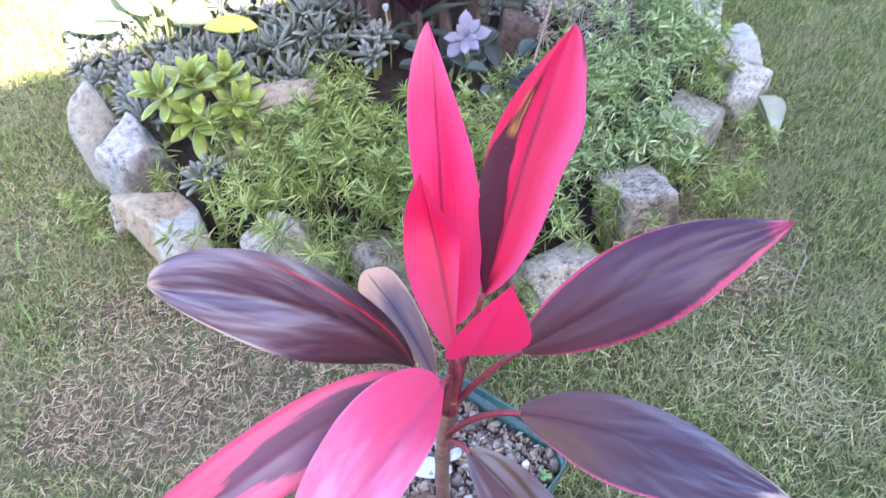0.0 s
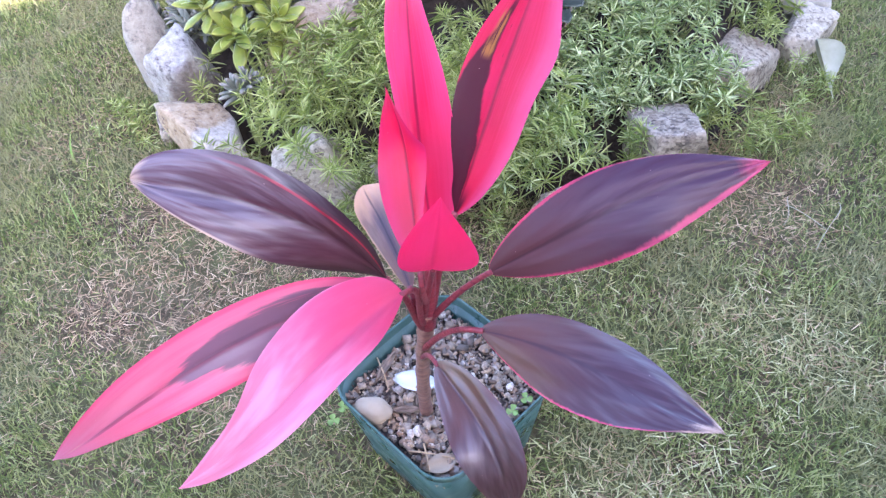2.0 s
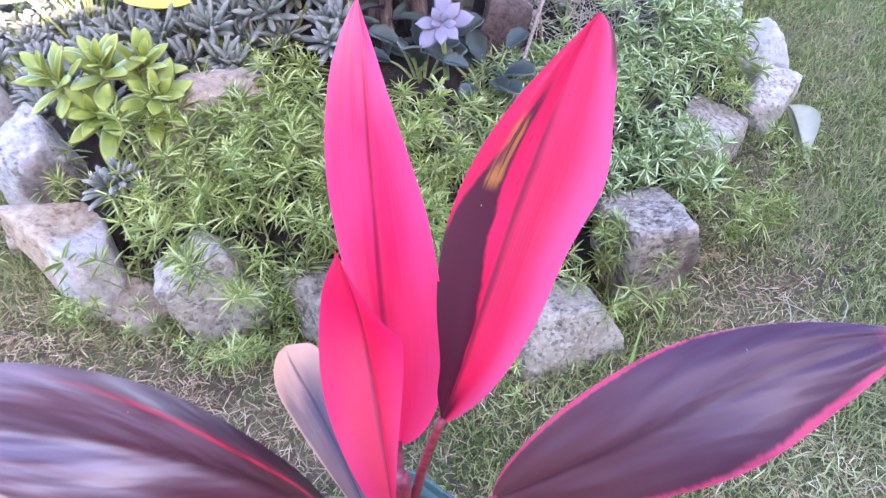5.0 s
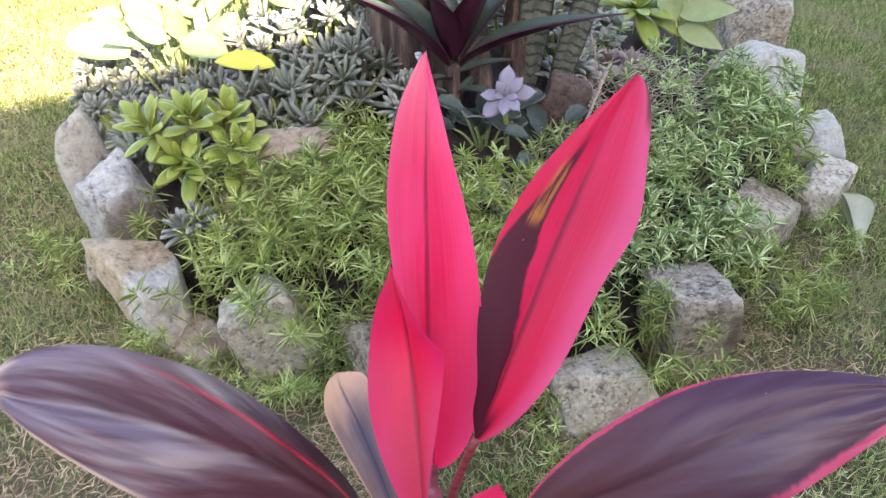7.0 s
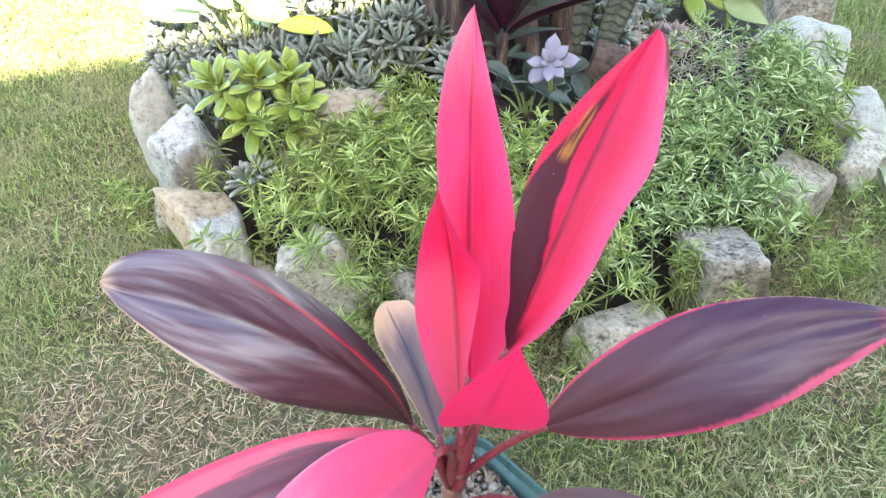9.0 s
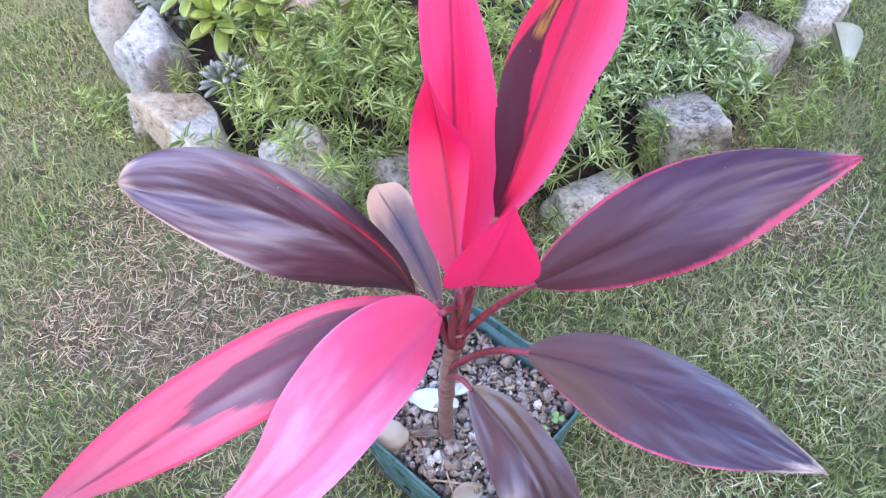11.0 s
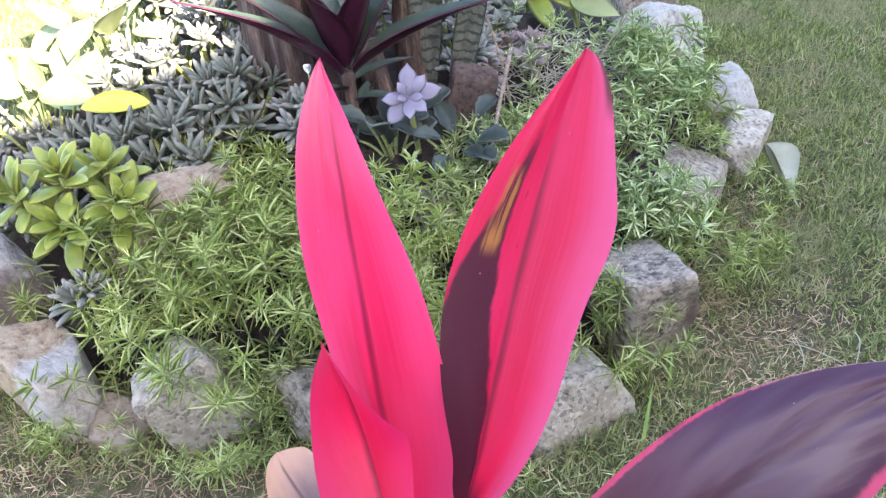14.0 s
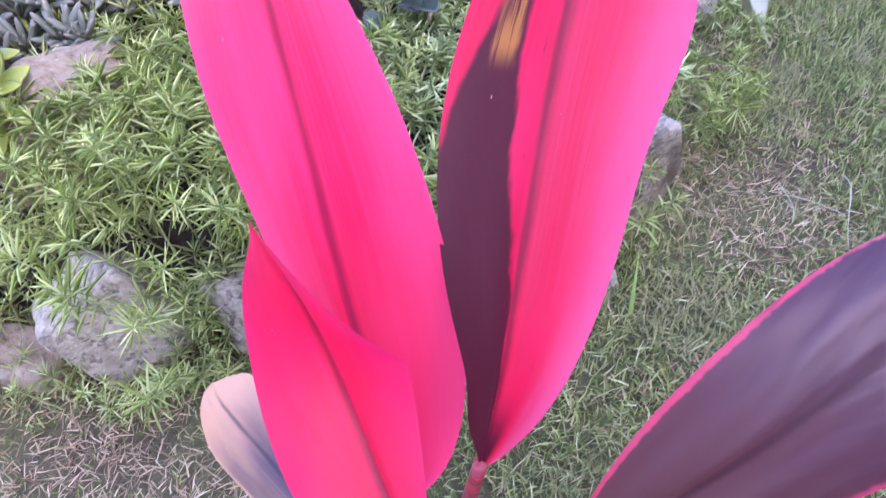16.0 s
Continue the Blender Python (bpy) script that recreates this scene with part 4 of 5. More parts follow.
cordyline_leaf(RED_PLAIN, ((0.0228, 0.4075, 0.3983), (0.0281, 0.3771, 0.4385), (0.0393, 0.3608, 0.4904), (0.049, 0.3323, 0.5602)), (0.0276, 0.0334), (0.8599, 1.0516, 0.9218, 1.2917), (2.6008, 0.3139), (-0.282, -0.1054), (0.004, 0.436, 0.295), "short hot pink leaf leaning forward", 0.0, 0.0, 0.03, 5)
cordyline_leaf(DARK_LEAF, ((0.0653, 0.4419, 0.3557), (0.1544, 0.4341, 0.4409), (0.1907, 0.4691, 0.4499), (0.282, 0.476, 0.4685)), (0.0357, 0.0406), (0.6569, 1.0134, 0.7358, 0.8449), (3.0951, 0.3721), (0.1271, 0.1423), (0.010, 0.440, 0.285), "glossy dark purple leaf with a pink margin", 0.0015, 0.0018, 0.05, 6)
cordyline_leaf(DARK_TAN_TIP, ((0.0611, 0.3921, 0.3382), (0.1427, 0.3583, 0.3729), (0.1925, 0.3186, 0.3644), (0.247, 0.2903, 0.3748)), (0.0373, 0.0387), (0.6352, 0.8393, 0.811, 1.2236), (3.3995, 0.4827), (0.3592, 0.2629), (0.000, 0.436, 0.240), "glossy dark purple leaf with a dry tan tip", 0.0015, 0.0026, 0.05, 7)
cordyline_leaf(BROWN_LEAF, ((0.0197, 0.3929, 0.2809), (0.0723, 0.3198, 0.2964), (0.0913, 0.2963, 0.2713), (0.0928, 0.2933, 0.2039)), (0.0297, 0.0317), (0.6852, 0.7867, 0.6413, 0.9454), (-0.0395, -0.0143), (0.3157, 0.3286), (-0.004, 0.436, 0.222), "drooping brown-purple lower leaf", 0.001, 0.0025, 0.05, 8, (), (0.0028, 0.0022))
cordyline_leaf(STRIPED, ((-0.0215, 0.3984, 0.3806), (-0.1273, 0.2875, 0.4592), (-0.2038, 0.2275, 0.3835), (-0.334, 0.2901, 0.2303)), (0.0367, 0.0288), (0.6751, 1.2038, 0.4613, 1.28), (0.1885, 0.7259), (0.2504, 0.1878), (0.000, 0.436, 0.275), "long pink leaf with a dark central stripe", 0.001, 0.002, 0.05, 9)
cordyline_leaf(PINK_LEAF, ((0.0021, 0.383, 0.3959), (-0.0554, 0.2744, 0.4497), (-0.0533, 0.2466, 0.4251), (-0.1643, 0.2396, 0.3116)), (0.0412, 0.039), (0.3788, 0.828, 0.8788, 0.9796), (-0.3601, -0.5834), (0.2096, 0.3272), (0.002, 0.434, 0.285), "broad arching pale pink leaf", 0.0012, 0.003, 0.05, 10)
cordyline_leaf(DARK_ROUND, ((-0.0237, 0.4302, 0.3525), (-0.0474, 0.4169, 0.4255), (-0.1102, 0.4215, 0.4592), (-0.2133, 0.4156, 0.4799)), (0.0364, 0.0391), (0.9788, 0.442, 0.9685, 0.78), (0.4715, -0.6961), (0.2000, 0.1443), (-0.001, 0.440, 0.285), "glossy dark purple leaf with a tan rounded tip", 0.0015, 0.0022, 0.05, 11)
cordyline_leaf(OLD_LEAF, ((-0.0088, 0.4481, 0.3166), (-0.0400, 0.5139, 0.3394), (-0.0740, 0.5550, 0.332), (-0.079, 0.582, 0.318)), (0.0215, 0.0220), (0.6224, 0.40, 0.5642, 0.36), (3.1899, -0.1797), (0.2736, 0.2578), (0.000, 0.442, 0.255), "faded grey-purple leaf with a dry tan end", 0.0008, 0.002, 0.05, 12)


# ---- succulents and other plants of the bed ----
def fleshy_leaf(name, length, wide, thick, broad=0.65, bend=0.2, point=0.15, hollow=0.1, rings=7, sides=8):
    """A plump leaf along x: broad is where it is widest, point how sharp its end is."""
    verts, uvs, faces = [], [], []
    for i in range(rings):
        s = 1 - (1 - i / (rings - 1)) ** 1.8
        e = (s / broad) if s < broad else (1 - (s - broad) / (1 - broad))
        if s < broad:
            w = 0.30 + 0.70 * math.sin(0.5 * math.pi * e) ** 1.2
        else:
            w = max(0.10, (1 - (1 - e) ** 2) ** (0.5 + point * 3))
        for a in range(sides):
            t = 2 * math.pi * a / sides
            y, z = math.cos(t), math.sin(t)
            verts.append((s * length, y * w * wide / 2, z * thick / 2 * (0.45 + 0.55 * w) - hollow * thick * (1 - y * y) * (z > 0) + bend * length * s * s))
            uvs.append((0.5 + y / 2, s))
    for i in range(rings - 1):
        for a in range(sides):
            b = (a + 1) % sides
            faces.append((i * sides + a, i * sides + b, (i + 1) * sides + b, (i + 1) * sides + a))
    faces.append(tuple((rings - 1) * sides + a for a in range(sides)))
    faces.append(tuple(range(sides))[::-1])
    me = bpy.data.meshes.new(name)
    me.from_pydata(verts, [], faces)
    layer = me.uv_layers.new(name="UVMap")
    layer.data.foreach_set("uv", np.array([uvs[i] for f in faces for i in f], dtype=np.float32).ravel())
    me.polygons.foreach_set("use_smooth", [True] * len(me.polygons))
    return me


def with_material(me, material):
    me.materials.append(material)
    return me


def head(parent, me, at, axis, count, inner=80.0, outer=5.0, spread=0.0, scale=(0.45, 1.0), seed=0):
    """Leaves in a spiral round a growing point: the inner ones upright and small, the outer ones flat and long."""
    r = random.Random(seed)
    base = turn_to(axis, (0.2, 1, 0.1)).to_4x4()
    for k in range(count):
        f = k / max(1, count - 1)
        lift = inner + (outer - inner) * f**0.8 + r.uniform(-11, 11)
        size = scale[0] + (scale[1] - scale[0]) * f**0.7
        size *= r.uniform(0.88, 1.12)
        m = Matrix.Translation(Vector(at)) @ base @ pose(-spread * f, 0, 0) @ Matrix.Rotation(radians(137.5 * k + r.uniform(-10, 10)), 4, "X")
        m = m @ Matrix.Rotation(radians(-(90 - lift)), 4, "Y").to_4x4() @ Matrix.Diagonal((size, size, size, 1))
        piece("leaf", me, parent, m)


def rosette_plant(name, label, category, at, me, heads, count, group="", stalk=GREEN_STALK, **more):
    """heads: offsets from the plant's foot, with the way each one looks."""
    plant = thing(name, at, label, category, group)
    for k, (off, axis) in enumerate(heads):
        head(plant, me, off, axis, count, seed=k * 7 + int(at[0] * 1000), **more)
        foot = Vector((off[0] * 0.35, off[1] * 0.35, 0.0))
        tip = Vector(off)
        tube("stalk", [foot, foot.lerp(tip, 0.35) + Vector((0, 0, 0.01)), foot.lerp(tip, 0.75), tip], 0.0042, 0.0035, stalk, plant, "", 7, 8)
    return plant


def soil_z(x, y):
    return float(mound(np.array(x), np.array(y)))


def spread_heads(count, reach, low, high, seed, lean=0.6):
    r = random.Random(seed)
    out = []
    for k in range(count):
        a, d = k * 2.4 + r.uniform(-0.4, 0.4), reach * math.sqrt((k + 0.5) / count)
        x, y = d * math.cos(a), d * math.sin(a)
        z = r.uniform(low, high) * (1 - 0.35 * d / reach)
        out.append(((x, y, z), (x * lean / reach + r.uniform(-0.35, 0.35), y * lean / reach - 0.25 + r.uniform(-0.3, 0.3), 1.0)))
    return out


LIME = with_material(fleshy_leaf("lime_leaf", 0.066, 0.0265, 0.0070, 0.60, 0.34, 0.07, 0.5, 9, 8), LIME_SUCCULENT)
FINGER = with_material(fleshy_leaf("finger_leaf", 0.049, 0.0086, 0.0070, 0.66, 0.16, 0.0, 0.1, 8, 7), GREY_SUCCULENT)
DUSTY = with_material(fleshy_leaf("dusty_leaf", 0.037, 0.0096, 0.0074, 0.66, 0.16, 0.0, 0.1, 8, 7), DUSTY_SUCCULENT)
LILAC = with_material(fleshy_leaf("lilac_leaf", 0.042, 0.0235, 0.0055, 0.62, 0.18, 0.26, 0.4, 8, 8), LILAC_SUCCULENT)
ROSY = with_material(fleshy_leaf("rosy_leaf", 0.034, 0.015, 0.0055, 0.62, 0.22, 0.2, 0.3), ROSY_SUCCULENT)
BLUE_ROUND = with_material(fleshy_leaf("blue_leaf", 0.040, 0.017, 0.0060, 0.60, 0.22, 0.2, 0.3), GREY_SUCCULENT)


def planted(x, y, sink=0.01):
    return (x, y, soil_z(x, y) - sink)


rosette_plant("lime_succulent", "yellow-green rosette succulent in a branching clump", "succulent", planted(-0.375, 1.085), LIME,
    (((-0.060, -0.045, 0.172), (-0.35, -0.35, 1)), ((-0.005, -0.028, 0.178), (0.10, -0.25, 1)), ((0.035, 0.000, 0.165), (0.35, -0.1, 1)), ((0.058, -0.038, 0.138), (0.55, -0.4, 0.9)), ((-0.012, -0.062, 0.132), (-0.05, -0.7, 0.8))),
    13, inner=88, outer=34, spread=0.03, scale=(0.55, 0.92))
for x, y, count, reach, low, high, seed, me, label in (
    (-0.425, 1.245, 7, 0.060, 0.075, 0.110, 29, FINGER, "grey-green finger-leaved succulent clump"),
    (-0.300, 1.205, 11, 0.080, 0.070, 0.105, 1, FINGER, "grey-green finger-leaved succulent clump"),
    (-0.215, 1.265, 10, 0.070, 0.070, 0.115, 2, FINGER, "grey-green finger-leaved succulent clump"),
    (-0.490, 1.185, 8, 0.062, 0.075, 0.105, 3, FINGER, "grey-green finger-leaved succulent clump"),
    (-0.580, 1.265, 9, 0.070, 0.090, 0.135, 4, DUSTY, "dusty grey succulent clump at the bed's edge"),
    (-0.368, 0.962, 2, 0.020, 0.135, 0.155, 5, DUSTY, "small dusty grey succulent under a lime one"),
    (-0.120, 1.215, 3, 0.030, 0.070, 0.095, 6, DUSTY, "small dusty grey succulent beside the trunk"),
    (-0.650, 1.385, 10, 0.075, 0.090, 0.160, 7, DUSTY, "pale succulent clump in full sun"),
    (-0.270, 1.420, 9, 0.080, 0.110, 0.160, 8, DUSTY, "pale succulent clump in full sun"),
    (-0.205, 1.500, 9, 0.080, 0.110, 0.170, 9, DUSTY, "pale succulent clump in full sun"),
    (-0.350, 1.350, 8, 0.070, 0.085, 0.130, 24, DUSTY, "pale succulent clump in full sun"),
    (-0.360, 1.480, 9, 0.080, 0.120, 0.180, 27, DUSTY, "pale succulent clump in full sun"),
    (-0.300, 1.600, 9, 0.090, 0.120, 0.190, 28, DUSTY, "pale succulent clump in full sun"),
    (-0.535, 1.330, 6, 0.060, 0.060, 0.090, 25, DUSTY, "pale succulent clump in full sun"),
    (-0.190, 1.345, 4, 0.045, 0.070, 0.100, 26, FINGER, "grey-green finger-leaved succulent clump"),
    (0.190, 1.500, 4, 0.055, 0.060, 0.085, 10, BLUE_ROUND, "blue-grey rosette succulent behind the trunk"),
    (0.120, 1.440, 7, 0.060, 0.060, 0.090, 11, DUSTY, "pale grey finger-leaved succulent behind the snake plant"),
    (0.100, 1.550, 8, 0.075, 0.075, 0.110, 21, DUSTY, "pale grey finger-leaved succulent behind the snake plant"),
    (0.020, 1.480, 7, 0.070, 0.070, 0.100, 22, FINGER, "grey-green finger-leaved succulent behind the trunk"),
    (0.125, 1.325, 4, 0.035, 0.055, 0.080, 23, DUSTY, "pale grey finger-leaved succulent by the brown stone"),
    (0.215, 1.390, 4, 0.050, 0.045, 0.070, 12, ROSY, "small rosy brown rosette succulent"),
    (0.140, 1.340, 3, 0.040, 0.040, 0.065, 13, ROSY, "small rosy brown rosette succulent"),
    (0.045, 1.085, 3, 0.035, 0.020, 0.035, 14, ROSY, "small rosy brown rosette succulent"),
):
    rosette_plant("succulent", label, "succulent", planted(x, y), me, spread_heads(count, reach, low, high, seed), 18 if me in (FINGER, DUSTY) else 14, "succulents in the bed", inner=88, outer=40 if me in (FINGER, DUSTY) else 20, spread=0.012, scale=(0.55, 1.1))
rosette_plant("ghost_succulent", "pale lilac star-shaped rosette succulent on a stalk", "succulent", planted(0.045, 1.205), LILAC, (((-0.012, -0.05, 0.112), (0.05, -0.75, 0.8)),), 11, inner=66, outer=6, scale=(0.45, 0.98))


def flat_leaf(name, length, wide, material, cup=0.15, bend=-0.2, widest=0.42, tip=0.9, under=None, thick=0.0016, rows=13, cols=7, lobes=0.0):
    """A broad leaf along x with an upper and a lower skin."""
    verts, uvs, faces = [], [], []
    for level in (1, 0):
        for i in range(rows):
            s = 0.5 - 0.5 * math.cos(math.pi * i / (rows - 1))
            p, q = 0.75, 0.75 * (1 - widest) / widest * tip
            peak = p / (p + q)
            w = max(s**p * (1 - s) ** q / (peak**p * (1 - peak) ** q), 0.015) * wide / 2
            w *= 1 + lobes * math.sin(s * 22)
            for j in range(cols):
                u = 2 * j / (cols - 1) - 1
                z = cup * w * u * u - 0.06 * w * math.exp(-((u / 0.2) ** 2)) + bend * length * s * s + (thick / 2 if level else -thick / 2)
                verts.append((s * length, u * w, z))
                uvs.append((0.5 + u / 2, s))
    n = rows * cols
    for i in range(rows - 1):
        for j in range(cols - 1):
            a = i * cols + j
            faces.append((a, a + cols, a + cols + 1, a + 1))
    top = len(faces)
    for i in range(rows - 1):
        for j in range(cols - 1):
            a = n + i * cols + j
            faces.append((a, a + 1, a + cols + 1, a + cols))
    edge = list(range(cols)) + [i * cols + cols - 1 for i in range(1, rows)] + [(rows - 1) * cols + j for j in range(cols - 2, -1, -1)] + [i * cols for i in range(rows - 2, 0, -1)]
    for a, b in zip(edge, edge[1:] + edge[:1]):
        faces.append((b, a, a + n, b + n))
    me = bpy.data.meshes.new(name)
    me.from_pydata(verts, [], faces)
    layer = me.uv_layers.new(name="UVMap")
    layer.data.foreach_set("uv", np.array([uvs[i] for f in faces for i in f], dtype=np.float32).ravel())
    me.polygons.foreach_set("use_smooth", [True] * len(me.polygons))
    me.materials.append(material)
    if under:
        me.materials.append(under)
        me.polygons.foreach_set("material_index", [0] * top + [1] * (len(faces) - top))
    return me


def leaf_at(parent, me, at, axis, up, size=1.0, name="leaf"):
    m = Matrix.Translation(Vector(at)) @ turn_to(axis, up).to_4x4() @ Matrix.Diagonal((size, size, size, 1))
    return piece(name, me, parent, m)


def build_oyster_plant():
    foot = Vector((-0.045, 1.245, 0.15))
    plant = thing("oyster_plant", foot, "oyster plant with purple-backed strap leaves against the trunk", "plant")
    strap = flat_leaf("strap_leaf", 0.26, 0.052, OYSTER_TOP, 0.55, -0.22, 0.33, 1.1, OYSTER_UNDER, 0.0022, 17, 7)
    tube("stalk", [Vector((0, 0, -0.02)), Vector((0, 0, 0.03)), Vector((0, 0, 0.06)), Vector((0, 0, 0.10))], 0.010, 0.009, BARK, plant, "rough brown stalk", 10, 10)
    for k in range(9):
        a, e = 2.4 * k, radians(18 + 5 * (k % 4))
        axis = (math.cos(a) * math.cos(e), math.sin(a) * math.cos(e), math.sin(e))
        leaf_at(plant, strap, (0.006 * math.cos(a), 0.006 * math.sin(a), 0.015 + 0.009 * k), axis, (-axis[0], -axis[1], 1.6), 0.32 + 0.03 * (k % 3))
    for k, (azim, lift, size) in enumerate(((-150, 52, 0.95), (-20, 40, 1.0), (25, 58, 0.95), (170, 50, 0.9), (-100, 62, 0.8), (-60, 66, 0.9), (80, 64, 0.9), (130, 70, 0.8), (-130, 74, 0.7), (0, 72, 0.75))):
        a, e = radians(azim), radians(lift)
        axis = (math.cos(a) * math.cos(e), math.sin(a) * math.cos(e), math.sin(e))
        leaf_at(plant, strap, (0.008 * math.cos(a), 0.008 * math.sin(a), 0.10 + 0.003 * k), axis, (-axis[0], -axis[1], 1.4), size)


build_oyster_plant()


def build_snake_plant():
    plant = thing("snake_plant", (0.075, 1.325, 0.15), "snake plant with dark banded upright leaves", "plant")
    blade = flat_leaf("banded_leaf", 0.34, 0.050, BANDED, 0.25, 0.02, 0.5, 0.8, None, 0.003, 15, 7)
    for at, axis, size in (((-0.010, -0.005, -0.01), (0.03, 0.08, 1), 1.0), ((0.022, -0.030, -0.01), (0.22, 0.04, 1), 0.8)):
        leaf_at(plant, blade, at, axis, (0.1, -1, 0.2), size)


build_snake_plant()


def leafy_plant(name, label, at, me, count, reach, low, high, seed, lift=(15, 60), size=(0.7, 1.1), group=""):
    """Leaves on short stalks about one foot."""
    r = random.Random(seed)
    plant = thing(name, at, label, "plant", group)
    for k in range(count):
        a = 2.4 * k + r.uniform(-0.5, 0.5)
        d = reach * math.sqrt((k + 0.6) / count)
        p = Vector((d * math.cos(a), d * math.sin(a), r.uniform(low, high)))
        e = radians(r.uniform(*lift))
        axis = Vector((math.cos(a) * math.cos(e), math.sin(a) * math.cos(e), math.sin(e)))
        leaf_at(plant, me, p, axis, (-0.4 * axis.x, -0.4 * axis.y - 0.3, 1), r.uniform(*size))
        foot = Vector((0.25 * p.x, 0.25 * p.y, 0))
        tube("stalk", [foot, foot.lerp(p, 0.4) + Vector((0, 0, 0.012)), foot.lerp(p, 0.8) + Vector((0, 0, 0.004)), p], 0.0024, 0.0016, GREEN_STALK, plant, "", 6, 7)
    return plant


GREY_OVAL = flat_leaf("oval_leaf", 0.042, 0.025, DARK_SUCCULENT, 0.55, -0.22, 0.55, 0.7, None, 0.003, lobes=0.10)
BROAD = flat_leaf("broad_leaf", 0.115, 0.062, LIGHT_BROAD, 0.25, -0.18, 0.4, 1.0)
YELLOW = flat_leaf("yellow_leaf", 0.10, 0.040, YELLOW_BROAD, 0.45, -0.08, 0.55, 1.3)
leafy_plant("kalanchoe", "low dark grey-green plant with scalloped oval leaves", planted(0.005, 1.190), GREY_OVAL, 10, 0.045, 0.03, 0.070, 3, (15, 70), (0.85, 1.25))
leafy_plant("kalanchoe", "low dark grey-green plant with scalloped oval leaves", planted(0.095, 1.165), GREY_OVAL, 11, 0.045, 0.035, 0.065, 4, (0, 50), (0.9, 1.25))


def spray(name, label, at, leaves, category="plant", group=""):
    """A plant of a few large leaves, each given by its foot, its tip, its upper side, its mesh and its length."""
    plant = thing(name, at, label, category, group)
    foot = Vector(at)
    for base, tip, up, me, length in leaves:
        base, tip = Vector(base) - foot, Vector(tip) - foot
        leaf_at(plant, me, base, tip - base, up, (tip - base).length / length)
        root = Vector((0.2 * base.x, 0.2 * base.y, 0))
        tube("stalk", [root, root.lerp(base, 0.4) + Vector((0, 0, 0.012)), root.lerp(base, 0.8) + Vector((0, 0, 0.004)), base], 0.0030, 0.0020, GREEN_STALK, plant, "", 6, 7)
    return plant


BIG = flat_leaf("large_leaf", 0.15, 0.078, LIGHT_BROAD, 0.35, -0.10, 0.45, 1.0, None, 0.0018, 15, 7)
spray("broad_leaf_plant", "light green plant with large thin leaves in full sun", planted(-0.520, 1.340), (
    ((-0.580, 1.310, 0.205), (-0.725, 1.385, 0.215), (-0.1, -0.35, 1), BIG, 0.15),
    ((-0.500, 1.320, 0.220), (-0.485, 1.255, 0.245), (0.0, -0.9, 1), BIG, 0.15),
    ((-0.490, 1.330, 0.230), (-0.400, 1.270, 0.240), (0.1, -0.6, 1), BIG, 0.15),
    ((-0.530, 1.350, 0.215), (-0.580, 1.330, 0.265), (-0.3, -0.8, 1), BIG, 0.15),
    ((-0.510, 1.360, 0.215), (-0.500, 1.335, 0.285), (0.1, -1, 0.4), BIG, 0.15),
    ((-0.550, 1.380, 0.215), (-0.625, 1.420, 0.270), (-0.1, -0.4, 1), BIG, 0.15),
    ((-0.480, 1.370, 0.220), (-0.440, 1.390, 0.290), (0.2, -0.7, 0.8), BIG, 0.15),
    ((-0.450, 1.350, 0.215), (-0.405, 1.350, 0.270), (0.4, -0.7, 0.8), BIG, 0.15),
    ((-0.560, 1.330, 0.210), (-0.610, 1.290, 0.245), (-0.3, -0.3, 1), BIG, 0.15),
), "plant", "broad-leaved plants")
for x, y, count, reach, low, high, seed in ((-0.590, 1.500, 14, 0.09, 0.06, 0.16, 5), (-0.440, 1.480, 14, 0.09, 0.08, 0.18, 6), (-0.440, 1.680, 14, 0.11, 0.08, 0.18, 18)):
    leafy_plant("broad_leaf_plant", "light green broad-leaved plant in full sun", planted(x, y), BROAD, count, reach, low, high, seed, (-20, 65), (0.45, 0.95), "broad-leaved plants")
spray("broad_leaf_plant", "pale green broad-leaved plant beside the ring stones", planted(0.360, 1.600), (
    ((0.335, 1.600, 0.195), (0.430, 1.575, 0.225), (-0.1, -0.7, 1), BROAD, 0.115),
    ((0.335, 1.580, 0.175), (0.415, 1.540, 0.165), (-0.1, -0.6, 1), BROAD, 0.115),
    ((0.330, 1.590, 0.185), (0.290, 1.600, 0.260), (0.1, -0.8, 0.6), BROAD, 0.115),
    ((0.340, 1.610, 0.200), (0.300, 1.660, 0.270), (0.1, -0.8, 0.6), BROAD, 0.115),
    ((0.350, 1.620, 0.200), (0.400, 1.690, 0.240), (-0.1, -0.8, 0.8), BROAD, 0.115),
), "plant", "broad-leaved plants")
spray("yellow_leaf_plant", "bright yellow leaf on a green stalk in full sun", planted(-0.330, 1.270), (((-0.315, 1.240, 0.238), (-0.402, 1.226, 0.252), (0, -0.5, 1), YELLOW, 0.10),))
rosette_plant("green_bromeliad", "small yellow-green bromeliad rosette behind the bed", "plant", planted(0.265, 1.620), LIME, (((0, 0, 0.06), (0, -0.2, 1)),), 16, inner=70, outer=5, scale=(0.8, 1.5))


